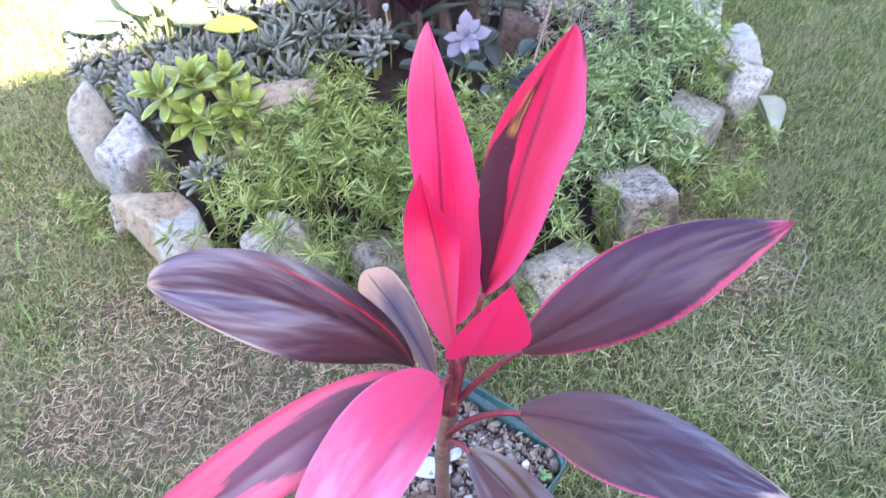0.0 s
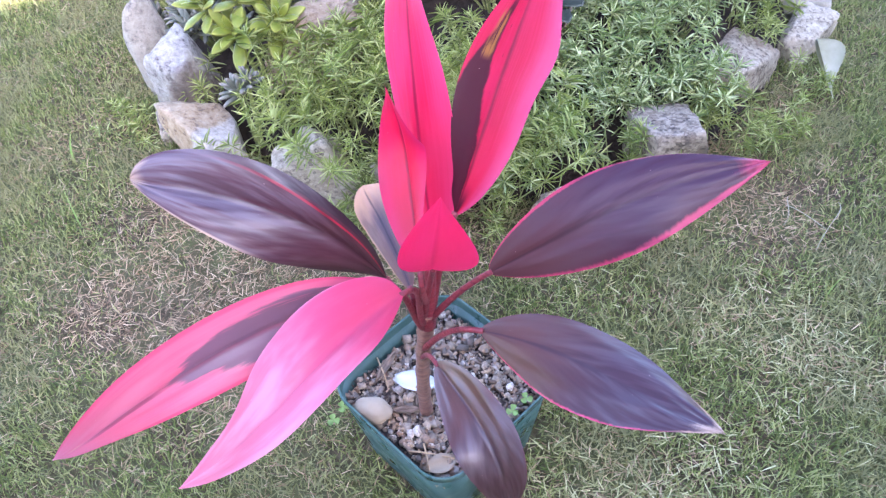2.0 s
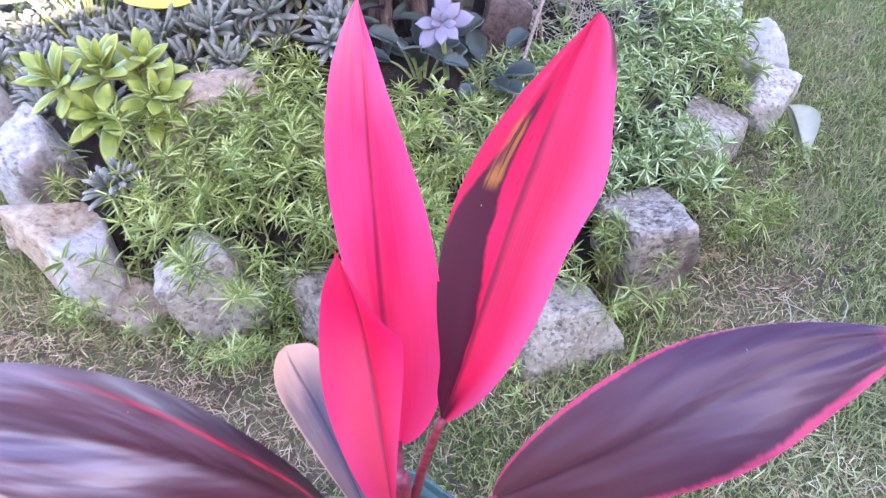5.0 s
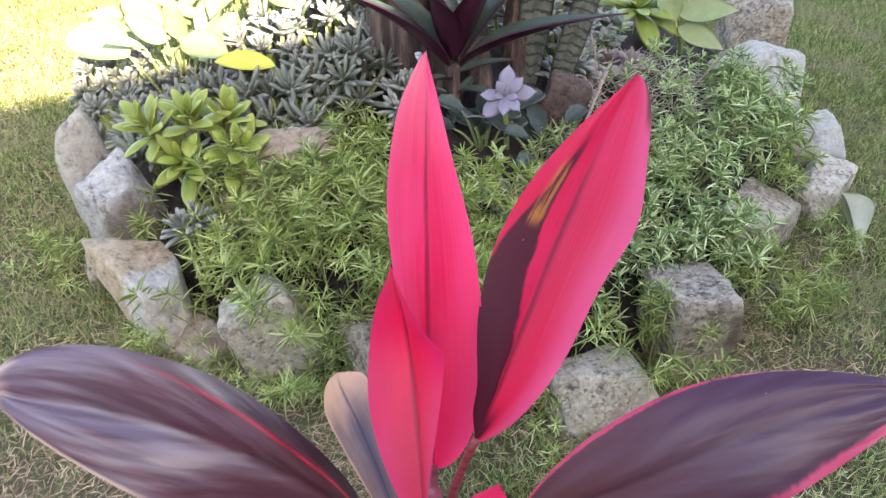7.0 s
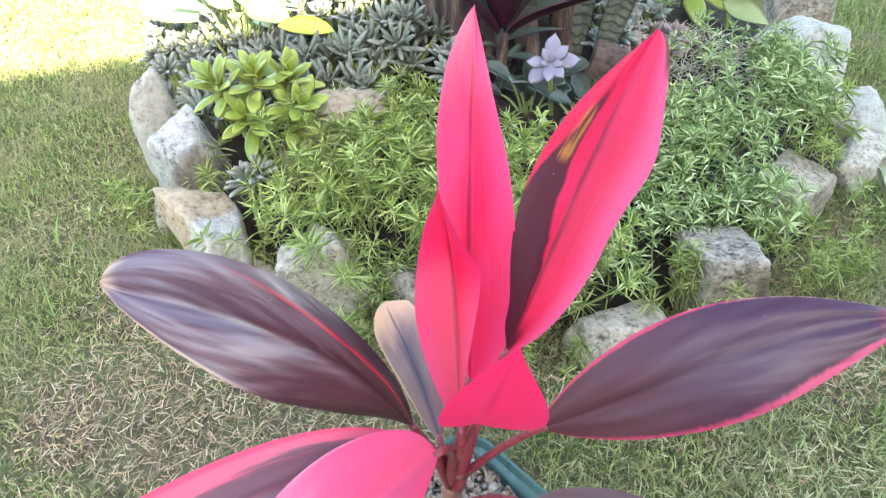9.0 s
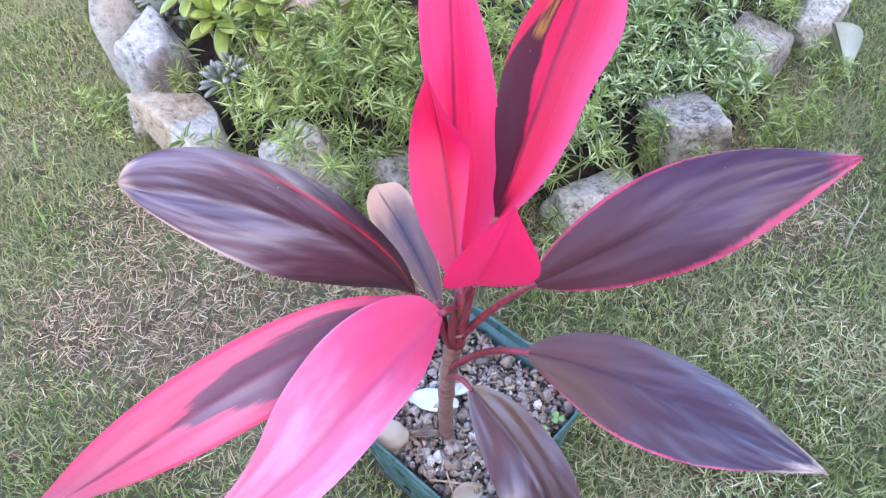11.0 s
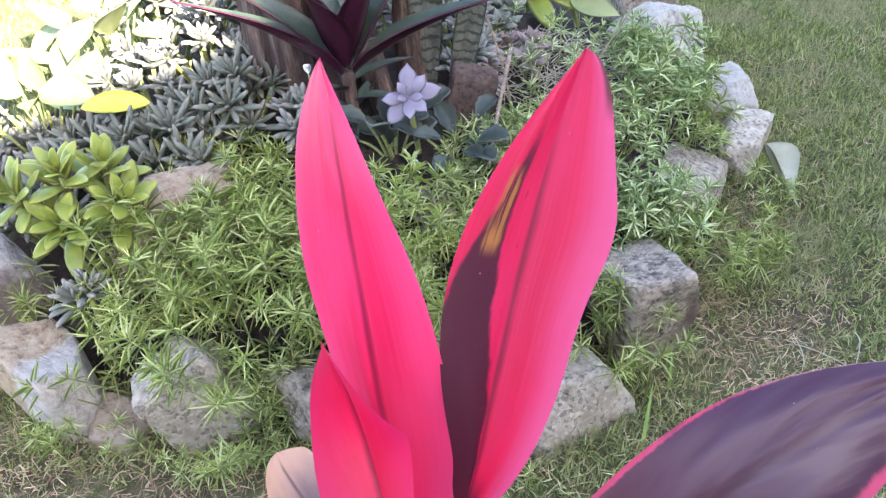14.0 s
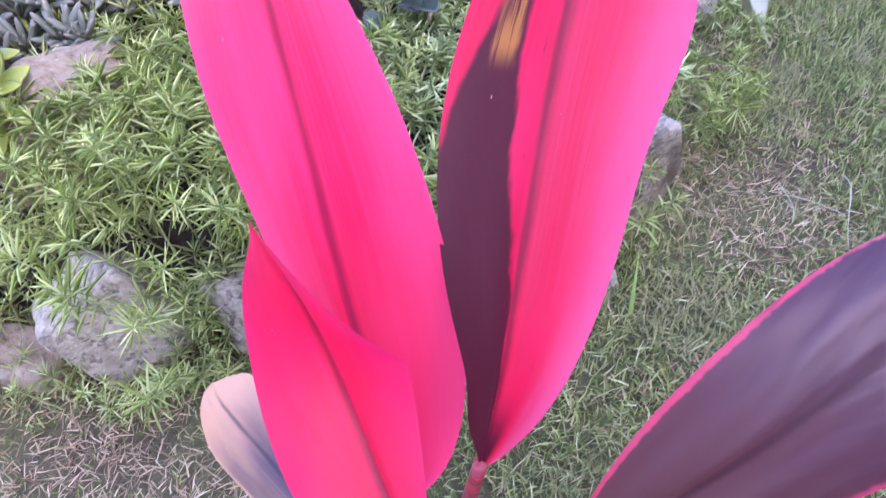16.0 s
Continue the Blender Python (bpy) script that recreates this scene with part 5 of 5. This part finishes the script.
def build_trunk():
    trunk = thing("tree_trunk", (-0.105, 1.375, 0.10), "weathered brown ridged tree trunk in the middle of the bed", "tree")
    rows, cols = 60, 72
    verts, faces = [], []
    for i in range(rows):
        z = -0.05 + 0.95 * i / (rows - 1)
        flare = 1 + 0.30 * math.exp(-max(0, z) / 0.07)
        for k in range(cols):
            a = 2 * math.pi * k / cols
            x, y = math.cos(a), math.sin(a)
            r = 0.086 * flare * (1 + 0.13 * noise.noise((x * 2.2, y * 2.2, z * 1.2)) + 0.13 * abs(noise.noise((x * 6, y * 6, z * 1.6))) + 0.05 * noise.noise((x * 16, y * 16, z * 5)))
            verts.append((r * x, r * y, z))
    for i in range(rows - 1):
        for k in range(cols):
            b = (k + 1) % cols
            faces.append((i * cols + k, i * cols + b, (i + 1) * cols + b, (i + 1) * cols + k))
    faces.append(tuple((rows - 1) * cols + k for k in range(cols)))
    link_mesh("trunk", verts, faces, BARK, trunk)
    tube("root", [Vector(p) for p in ((0.085, -0.06, 0.16), (0.10, -0.08, 0.08), (0.11, -0.10, 0.04), (0.13, -0.13, 0.02))], 0.022, 0.016, BARK, trunk, "", 10, 10)
    tube("side_stem", [Vector(p) for p in ((0.150, -0.050, -0.02), (0.145, -0.045, 0.10), (0.150, -0.02, 0.25), (0.165, 0.0, 0.50))], 0.024, 0.018, BARK, trunk, "reddish brown side stem", 12, 20, 0.12)


build_trunk()


def build_twigs():
    for pts, r0, r1 in (
        (((0.128, 1.110, 0.165), (0.140, 1.150, 0.190), (0.155, 1.190, 0.215), (0.180, 1.260, 0.250)), 0.0022, 0.0030),
        (((0.185, 1.235, 0.12), (0.180, 1.240, 0.17), (0.170, 1.260, 0.24), (0.150, 1.275, 0.30)), 0.0022, 0.0014),
        (((0.30, 1.34, 0.13), (0.33, 1.36, 0.18), (0.37, 1.38, 0.21), (0.41, 1.42, 0.25)), 0.0016, 0.0010),
    ):
        tagged(tube("twig", [Vector(p) for p in pts], r0, r1, TWIG, sides=8), "bare brown twig standing among the succulents", "twig", "twigs in the bed")


build_twigs()


def build_flowers():
    petal = flat_leaf("petal", 0.013, 0.009, WHITE_PETAL, 0.3, 0.15, 0.6, 0.6, None, 0.0012, 7, 5)
    for k, (x, y, z) in enumerate(((0.032, 1.098, 0.182), (-0.095, 1.225, 0.265))):
        flower = thing("flower", (x, y, z), "small white flower bud on a thin stalk", "flower", "white flowers in the bed")
        for j in range(6):
            a = j * 1.05
            leaf_at(flower, petal, (0, 0, 0), (math.cos(a) * 0.5, math.sin(a) * 0.5, 0.9), (-math.cos(a), -math.sin(a), 0.6), 1.0, "petal")
        drop = z - soil_z(x, y)
        tube("stalk", [Vector((0, 0, -drop)), Vector((0.004, 0.002, -drop * 0.6)), Vector((0.002, 0, -drop * 0.3)), Vector((0, 0, 0.002))], 0.0014, 0.0012, GREEN_STALK, flower, "", 6, 8)


build_flowers()


# ---- fine-leaved ground cover ----
NEEDLE = np.array([(0, 0, 0), (0.35, 0.5, 0.10), (0.35, 0, 0.0), (0.35, -0.5, 0.10), (0.75, 0.36, 0.06), (0.75, 0, -0.02), (0.75, -0.36, 0.06), (1, 0, -0.03)])
NEEDLE_FACES = [(0, 2, 1), (0, 3, 2), (1, 2, 5, 4), (2, 3, 6, 5), (4, 5, 7), (5, 6, 7)]


def ground_cover(name, label, shoots, material, leaf_len, seed, top, wide=(0.0012, 0.0019), tiers=5):
    """shoots: feet (N,2) of leafy shoots; top: a function for how high their tips stand."""
    g = np.random.default_rng(seed)
    n = len(shoots)
    foot = np.column_stack([shoots, np.maximum(mound(shoots[:, 0], shoots[:, 1]), 0.005)])
    way = np.column_stack([shoots - BED, np.zeros(n)])
    way /= np.linalg.norm(way, axis=1)[:, None] + 1e-6
    lean = way * g.uniform(-0.25, 0.45, (n, 1)) + np.column_stack([g.normal(0, 0.38, (n, 2)), np.ones(n)])
    lean /= np.linalg.norm(lean, axis=1)[:, None]
    length = np.maximum(top(shoots[:, 0], shoots[:, 1]) - foot[:, 2], 0.03) * g.uniform(0.55, 1.22, n)
    tips = foot + lean * length[:, None]
    # a few short leaves at the tip, a wide star round them, and two looser whorls further down
    whorls = ((3, 0.000, 66, 0.45), (6, 0.002, 38, 0.85), (7, 0.007, 12, 1.0), (5, 0.018, 6, 0.95), (4, 0.034, 0, 0.8))[:tiers]
    per = sum(w[0] for w in whorls)
    down, rise, share = (np.tile(np.concatenate([np.full(w[0], w[c]) for w in whorls]), n) for c in (1, 2, 3))
    k = np.tile(np.arange(per), n)
    own = np.repeat(np.arange(n), per)
    stretch = g.uniform(0.7, 1.5, n)[own]
    at = tips[own] - lean[own] * np.minimum(down * stretch, length[own] * 0.9)[:, None]
    spin = k * 2.399 + g.uniform(0, 6.28, n)[own] + g.normal(0, 0.22, len(k))
    lift = np.radians(rise + g.normal(0, 13, len(k)))
    basis = frames_along(lean, np.zeros(n))[own]
    radial = basis[:, :, 1] * np.cos(spin)[:, None] + basis[:, :, 2] * np.sin(spin)[:, None]
    axis = radial * np.cos(lift)[:, None] + lean[own] * np.sin(lift)[:, None]
    size = g.uniform(*leaf_len, n)[own] * g.uniform(0.8, 1.15, len(k)) * share
    sizes = np.column_stack([size, g.uniform(*wide, len(k)), size * 0.9])
    normal = lean[own] - (lean[own] * axis).sum(1)[:, None] * axis
    normal /= np.linalg.norm(normal, axis=1)[:, None] + 1e-6
    turns = np.stack([axis, np.cross(normal, axis), normal], axis=2)
    ob = strewn(name, NEEDLE, NEEDLE_FACES, at, turns, sizes, material, None)
    tagged(ob, label, "plant", kind="stuff")
    stem = np.array([(0, 0.5, 0), (0, -0.25, 0.43), (0, -0.25, -0.43), (1, 0.4, 0), (1, -0.2, 0.35), (1, -0.2, -0.35)])
    ob2 = strewn(name + "_stems", stem, [(0, 1, 4, 3), (1, 2, 5, 4), (2, 0, 3, 5)], foot, frames_along(lean, np.zeros(n)), np.column_stack([length, np.full(n, 0.0024), np.full(n, 0.0024)]), GREEN_STALK, None)
    tagged(ob2, "thin green stems under the fine leaves", "plant", kind="stuff")
    budded = g.uniform(size=n) < 0.22
    bud = np.array([(0, 0, -1), (1, 0, 0), (0, 1, 0), (-1, 0, 0), (0, -1, 0), (0, 0, 1)], float)
    bud_faces = [(0, 2, 1), (0, 3, 2), (0, 4, 3), (0, 1, 4), (5, 1, 2), (5, 2, 3), (5, 3, 4), (5, 4, 1)]
    m = int(budded.sum())
    spots = np.repeat(tips[budded], 4, axis=0) + g.normal(0, 0.0016, (4 * m, 3))
    ob3 = strewn(name + "_buds", bud, bud_faces, spots, frames_along(g.normal(size=(4 * m, 3)), np.zeros(4 * m)), g.uniform(0.0012, 0.0022, (4 * m, 1)) * np.ones((1, 3)), BUD, None)
    tagged(ob3, "tiny yellow-green flower buds at the shoot tips", "plant", kind="stuff")


def scattered(n, test, box, seed):
    g = np.random.default_rng(seed)
    p = np.column_stack([g.uniform(box[0], box[1], n * 6), g.uniform(box[2], box[3], n * 6)])
    return p[test(p[:, 0], p[:, 1])][:n]


def clear_of_stones(x, y):
    keep = np.ones(len(x), bool)
    for cx, cy, r in ((-0.252, 0.872, 0.078), (-0.415, 0.915, 0.075), (-0.34, 0.88, 0.035), (-0.10, 0.855, 0.05), (0.17, 0.838, 0.072), (0.297, 0.948, 0.060), (0.41, 1.165, 0.075), (0.43, 1.09, 0.05), (0.47, 1.53, 0.11), (0.56, 1.34, 0.08), (0.575, 1.465, 0.05), (-0.540, 1.07, 0.085), (-0.366, 0.940, 0.055)):
        keep &= np.hypot(x - cx, y - cy) > r
    return keep


def left_patch(x, y):
    r = np.hypot(x - BED[0], y - BED[1])
    keep = (r < 0.655) & (x > -0.43) & (x < 0.06) & (y < np.where(x > -0.06, 1.09, 1.13 + 0.10 * np.sin(x * 21))) & ~((np.abs(x + 0.285) < 0.085) & (np.abs(y - 1.098) < 0.050))
    keep &= ~((x < -0.34) & (y > 0.955))
    return keep & clear_of_stones(x, y)


def right_patch(x, y):
    r = np.hypot(x - BED[0], y - BED[1])
    keep = (r < 0.61 - 0.10 * np.clip((y - 1.1) / 0.25, 0, 1)) & (x > 0.05) & (y < 1.52) & (y > 0.86) & (x + (y - 1.12) * -0.35 > 0.07)
    keep &= ~((y > 1.25) & (x < 0.25)) & ~((y > 1.27 + 0.03 * np.sin(x * 40)) & (x < 0.38))
    return keep & clear_of_stones(x, y)


ground_cover("light_stonecrop", "light green fine-leaved stonecrop spilling over the stones", scattered(340, left_patch, (-0.45, 0.08, 0.8, 1.25), 11), NEEDLE_LEFT, (0.022, 0.034), 12, lambda x, y: 0.205 + 0 * x)
ground_cover("blue_stonecrop", "blue-green fine-leaved stonecrop covering the bed", scattered(380, right_patch, (0.0, 0.62, 0.82, 1.6), 13), NEEDLE_RIGHT, (0.021, 0.030), 14, lambda x, y: 0.135 + 0.06 * np.clip((y - 0.9) / 0.4, 0, 1), (0.0018, 0.0027), 4)
spill = np.array([(-0.335, 0.905), (-0.315, 0.925), (-0.30, 0.985), (-0.25, 0.98), (-0.21, 0.965), (-0.165, 0.865), (-0.160, 0.895), (-0.15, 0.84), (-0.17, 0.82), (0.02, 0.865), (0.05, 0.85), (0.075, 0.865), (0.0, 0.88), (0.085, 0.90), (0.245, 0.88), (0.255, 0.91), (0.235, 0.855), (-0.05, 0.875), (0.11, 0.915), (0.22, 0.925), (0.375, 1.02), (0.39, 1.05), (0.36, 1.0), (-0.48, 1.0), (-0.46, 1.02), (0.46, 1.26), (0.47, 1.40), (0.44, 1.03), (0.50, 1.22), (0.485, 1.30), (0.495, 1.34), (0.50, 1.44), (0.505, 1.40)])
spill = np.repeat(spill, 4, axis=0) + np.random.default_rng(5).normal(0, 0.014, (4 * len(spill), 2))
ground_cover("stonecrop_shoots", "light green stonecrop shoots filling gaps between the stones", spill, NEEDLE_LEFT, (0.018, 0.032), 16, lambda x, y: 0.115 + 0 * x)
runners = np.array([(-0.30, 0.835), (-0.275, 0.815), (-0.21, 0.80), (-0.17, 0.795), (-0.155, 0.82), (-0.40, 0.86), (-0.37, 0.845), (-0.43, 0.865), (0.09, 0.80), (0.11, 0.775), (0.06, 0.80), (0.45, 1.02), (0.50, 1.07), (0.53, 1.12), (0.47, 1.06), (0.56, 1.17), (0.42, 0.99), (-0.62, 1.02), (-0.60, 1.0), (-0.57, 0.985), (-0.235, 0.80), (-0.2, 0.82)])
runners = np.repeat(runners, 3, axis=0) + np.random.default_rng(3).normal(0, 0.016, (66, 2))
ground_cover("stonecrop_runners", "stray stonecrop shoots creeping onto the lawn", runners, NEEDLE_LEFT, (0.014, 0.025), 15, lambda x, y: 0.055 + 0 * x)


def build_dry_stems():
    """Bare dry stems and fallen bits that fill the thin part of the bed."""
    g = np.random.default_rng(31)
    n = 600
    x, y = g.uniform(0.17, 0.40, n), g.uniform(1.26, 1.47, n)
    z = mound(x, y) + g.uniform(0.0, 0.035, n)
    turn, up = g.uniform(0, 6.28, n), np.radians(g.normal(18, 22, n))
    axis = np.column_stack([np.cos(turn) * np.cos(up), np.sin(turn) * np.cos(up), np.sin(up)])
    stick = np.array([(0, 0.5, 0), (0, -0.25, 0.43), (0, -0.25, -0.43), (0.5, 0.5, 0.6), (0.5, -0.25, 1.0), (0.5, -0.25, 0.2), (1, 0.3, 0), (1, -0.15, 0.25), (1, -0.15, -0.25)])
    faces = [(0, 1, 4, 3), (1, 2, 5, 4), (2, 0, 3, 5), (3, 4, 7, 6), (4, 5, 8, 7), (5, 3, 6, 8)]
    sizes = np.column_stack([g.uniform(0.015, 0.05, n), np.full(n, 0.0017), np.full(n, 0.0017)])
    ob = strewn("dry_stems", stick, faces, np.column_stack([x, y, z]), frames_along(axis, g.uniform(0, 6.28, n)), sizes, PALE_STRAW)
    tagged(ob, "thin dry stems lying between the succulents", "dry stems", kind="stuff")
    m = 26
    x, y = g.uniform(0.18, 0.38, m), g.uniform(1.26, 1.44, m)
    sprigs = np.column_stack([x, y])
    ground_cover("stonecrop_sprigs", "sparse stonecrop sprigs among dry stems", sprigs, NEEDLE_RIGHT, (0.014, 0.022), 33, lambda a, b: 0.225 + 0 * a, (0.0016, 0.0024), 4)


build_dry_stems()


# ---- lawn ----
BLADE = np.array([(0, 0.5, 0), (0, -0.5, 0), (0.5, 0.42, 0.09), (0.5, -0.42, 0.09), (1, 0, 0.0)])
BLADE_FACES = [(0, 1, 3, 2), (2, 3, 4)]


def bare(x, y):
    """How dry and thin the lawn is, 0 to 1."""
    d = 1.5 * np.exp(-(((x + 0.33) / 0.19) ** 2 + ((y - 0.655) / 0.13) ** 2) * 0.8)
    d += 0.5 * np.exp(-(((x - 0.40) / 0.12) ** 2 + ((y - 0.93) / 0.12) ** 2))
    d += 0.3 * np.exp(-(((x + 0.80) / 0.16) ** 2 + ((y - 0.52) / 0.14) ** 2))
    d += 0.3 * np.exp(-(((x + 0.72) / 0.10) ** 2 + ((y - 1.02) / 0.16) ** 2))
    d += 0.5 * np.exp(-(((x + 0.15) / 0.16) ** 2 + ((y - 0.75) / 0.07) ** 2))
    d += 0.35 * np.exp(-(((x + 1.10) / 0.28) ** 2 + ((y - 1.62) / 0.30) ** 2))
    wob = 0.45 * np.sin(x * 13 + 2 * np.sin(y * 9)) * np.sin(y * 15 + 1.3 + np.sin(x * 7)) + 0.14
    wob = wob * np.where(((y > 1.2) & (x > 0.5)) | (x < -0.6), 0.35, 1.0)
    return np.clip(d + np.maximum(0, wob), 0, 1)


def lawn(name, label, n, box, material, long, wide, lean, dry, seed):
    g = np.random.default_rng(seed)
    p = np.column_stack([g.uniform(box[0], box[1], n), g.uniform(box[2], box[3], n)])
    r = np.hypot(p[:, 0] - BED[0], p[:, 1] - BED[1])
    c, s = math.cos(radians(POT_TURN)), math.sin(radians(POT_TURN))
    q = p - np.array(POT_AT)
    inside = np.maximum(np.abs(c * q[:, 0] + s * q[:, 1]), np.abs(-s * q[:, 0] + c * q[:, 1])) < 0.080
    b = bare(p[:, 0], p[:, 1])
    chance = (0.15 + 0.85 * b) if dry else (1 - 0.90 * b)
    p = p[(r > 0.60) & ~inside & (g.uniform(size=n) < chance)]
    n = len(p)
    b = bare(p[:, 0], p[:, 1])
    turnaround = g.uniform(0, 2 * math.pi, n)
    up = np.radians(np.clip(g.normal(lean[0], lean[1], n), 1, 85))
    axis = np.column_stack([np.cos(turnaround) * np.cos(up), np.sin(turnaround) * np.cos(up), np.sin(up)])
    size = g.uniform(*long, n) * (1 if dry else (1 - 0.35 * b))
    sizes = np.column_stack([size, g.uniform(*wide, n), size])
    z = g.uniform(0.0, 0.010 if dry else 0.006, n)
    turns = frames_along(axis, g.normal(0, 0.9 if dry else 0.5, n))
    ob = strewn(name, BLADE, BLADE_FACES, np.column_stack([p, z]), turns, sizes, material)
    tagged(ob, label, "grass", kind="stuff")


lawn("lawn_grass", "short green lawn grass", 470000, (-1.35, 1.15, 0.10, 2.40), GRASS, (0.009, 0.025), (0.0010, 0.0022), (48, 20), False, 21)
lawn("lawn_straw", "dry straw and clippings among the grass", 250000, (-1.35, 1.15, 0.10, 2.40), STRAW, (0.008, 0.024), (0.0008, 0.0017), (14, 12), True, 22)
# extra paler blades added to brighten this part of the lawn
lawn("lawn_clippings", "pale yellow-green blades lying on the grass", 22000, (0.08, 0.95, 0.10, 0.78), PALE_BLADES, (0.012, 0.030), (0.0011, 0.0020), (16, 14), True, 27)
for n, box, seed in ((120000, (-4.5, 4.5, 2.40, 6.0), 23), (50000, (-4.5, -1.35, 0.10, 2.40), 25), (50000, (1.15, 4.5, 0.10, 2.40), 26), (50000, (-4.5, 1.6, -1.35, 0.10), 24)):
    lawn("lawn_grass", "short green lawn grass further off", n, box, GRASS, (0.02, 0.045), (0.0025, 0.005), (42, 20), False, seed)


def build_lone_blades():
    for k, (x, y, h, wide, azim) in enumerate(((0.252, 0.775, 0.085, 0.0060, 65), (0.305, 0.850, 0.055, 0.005, 80), (0.500, 0.72, 0.06, 0.004, 20), (-0.62, 0.78, 0.07, 0.004, 120), (-0.70, 0.93, 0.06, 0.004, 60))):
        verts, faces, n = [], [], 8
        a = radians(azim)
        for i in range(n):
            s = i / (n - 1)
            w = wide / 2 * (1 - s**2.2)
            c = Vector((0.35 * h * s * s * math.cos(a), 0.35 * h * s * s * math.sin(a), h * s))
            side = Vector((-math.sin(a), math.cos(a), 0)).lerp(Vector((1, 0, 0)), 0.7).normalized()
            verts += [c - side * w, c + Vector((0, w * 0.35, 0)), c + side * w]
        for i in range(n - 1):
            for j in (0, 1):
                p = i * 3 + j
                faces.append((p, p + 1, p + 4, p + 3))
        ob = link_mesh("grass_blade", verts, faces, CLOVER)
        ob.location = (x, y, -0.002)
        tagged(ob, "single tall green grass blade in the lawn", "grass", "tall grass blades")


build_lone_blades()


def build_loose_straws():
    """Pale dry stems that lie curled on the short grass."""
    for pts in (((0.548, 0.896), (0.552, 0.870), (0.530, 0.860), (0.500, 0.800)), ((0.471, 0.885), (0.485, 0.872), (0.505, 0.850), (0.520, 0.842)), ((0.476, 0.902), (0.468, 0.885), (0.478, 0.865), (0.462, 0.846))):
        rise = (0.013, 0.020, 0.018, 0.011)
        stem = tube("straw", [Vector((x, y, z)) for (x, y), z in zip(pts, rise)], 0.0007, 0.0005, PALE_STRAW, sides=6, steps=18)
        tagged(stem, "pale curled dry stem lying on the lawn", "straw", "loose straws on the lawn")


build_loose_straws()


def build_fallen_leaf():
    me = flat_leaf("fallen_leaf", 0.106, 0.060, DRY_LEAF, 0.85, 0.06, 0.36, 1.7, None, 0.0014, 17, 9)
    ob = new("fallen_leaf", me)
    ob.matrix_world = Matrix.Translation((0.556, 1.222, 0.078)) @ turn_to((0.026, -0.080, -0.066), (0.55, -0.5, 0.8)).to_4x4()
    tagged(ob, "curled pale dry leaf propped on the grass by the stones", "leaf")


build_fallen_leaf()


def build_clover():
    me = flat_leaf("clover_leaflet", 0.0075, 0.007, CLOVER, 0.2, 0.0, 0.6, 0.5, None, 0.001, 7, 5)
    for x, y, z in ((0.088, 0.438, 0.125), (0.102, 0.455, 0.124), (-0.098, 0.425, 0.128), (-0.108, 0.412, 0.120)):
        sprout = thing("weed_sprout", (x, y, z), "tiny round-leaved green weed at the pot's rim", "plant", "weeds in the pot")
        for k in range(3):
            a = 2.1 * k + x * 40
            leaf_at(sprout, me, (0, 0, 0), (math.cos(a), math.sin(a), 0.25), (0, -0.3, 1), 1.0)
        tube("stalk", [Vector((0, 0.004, -0.022)), Vector((0, 0.003, -0.014)), Vector((0, 0.001, -0.006)), Vector((0, 0, 0.001))], 0.0009, 0.0007, GREEN_STALK, sprout, "", 5, 5)


build_clover()
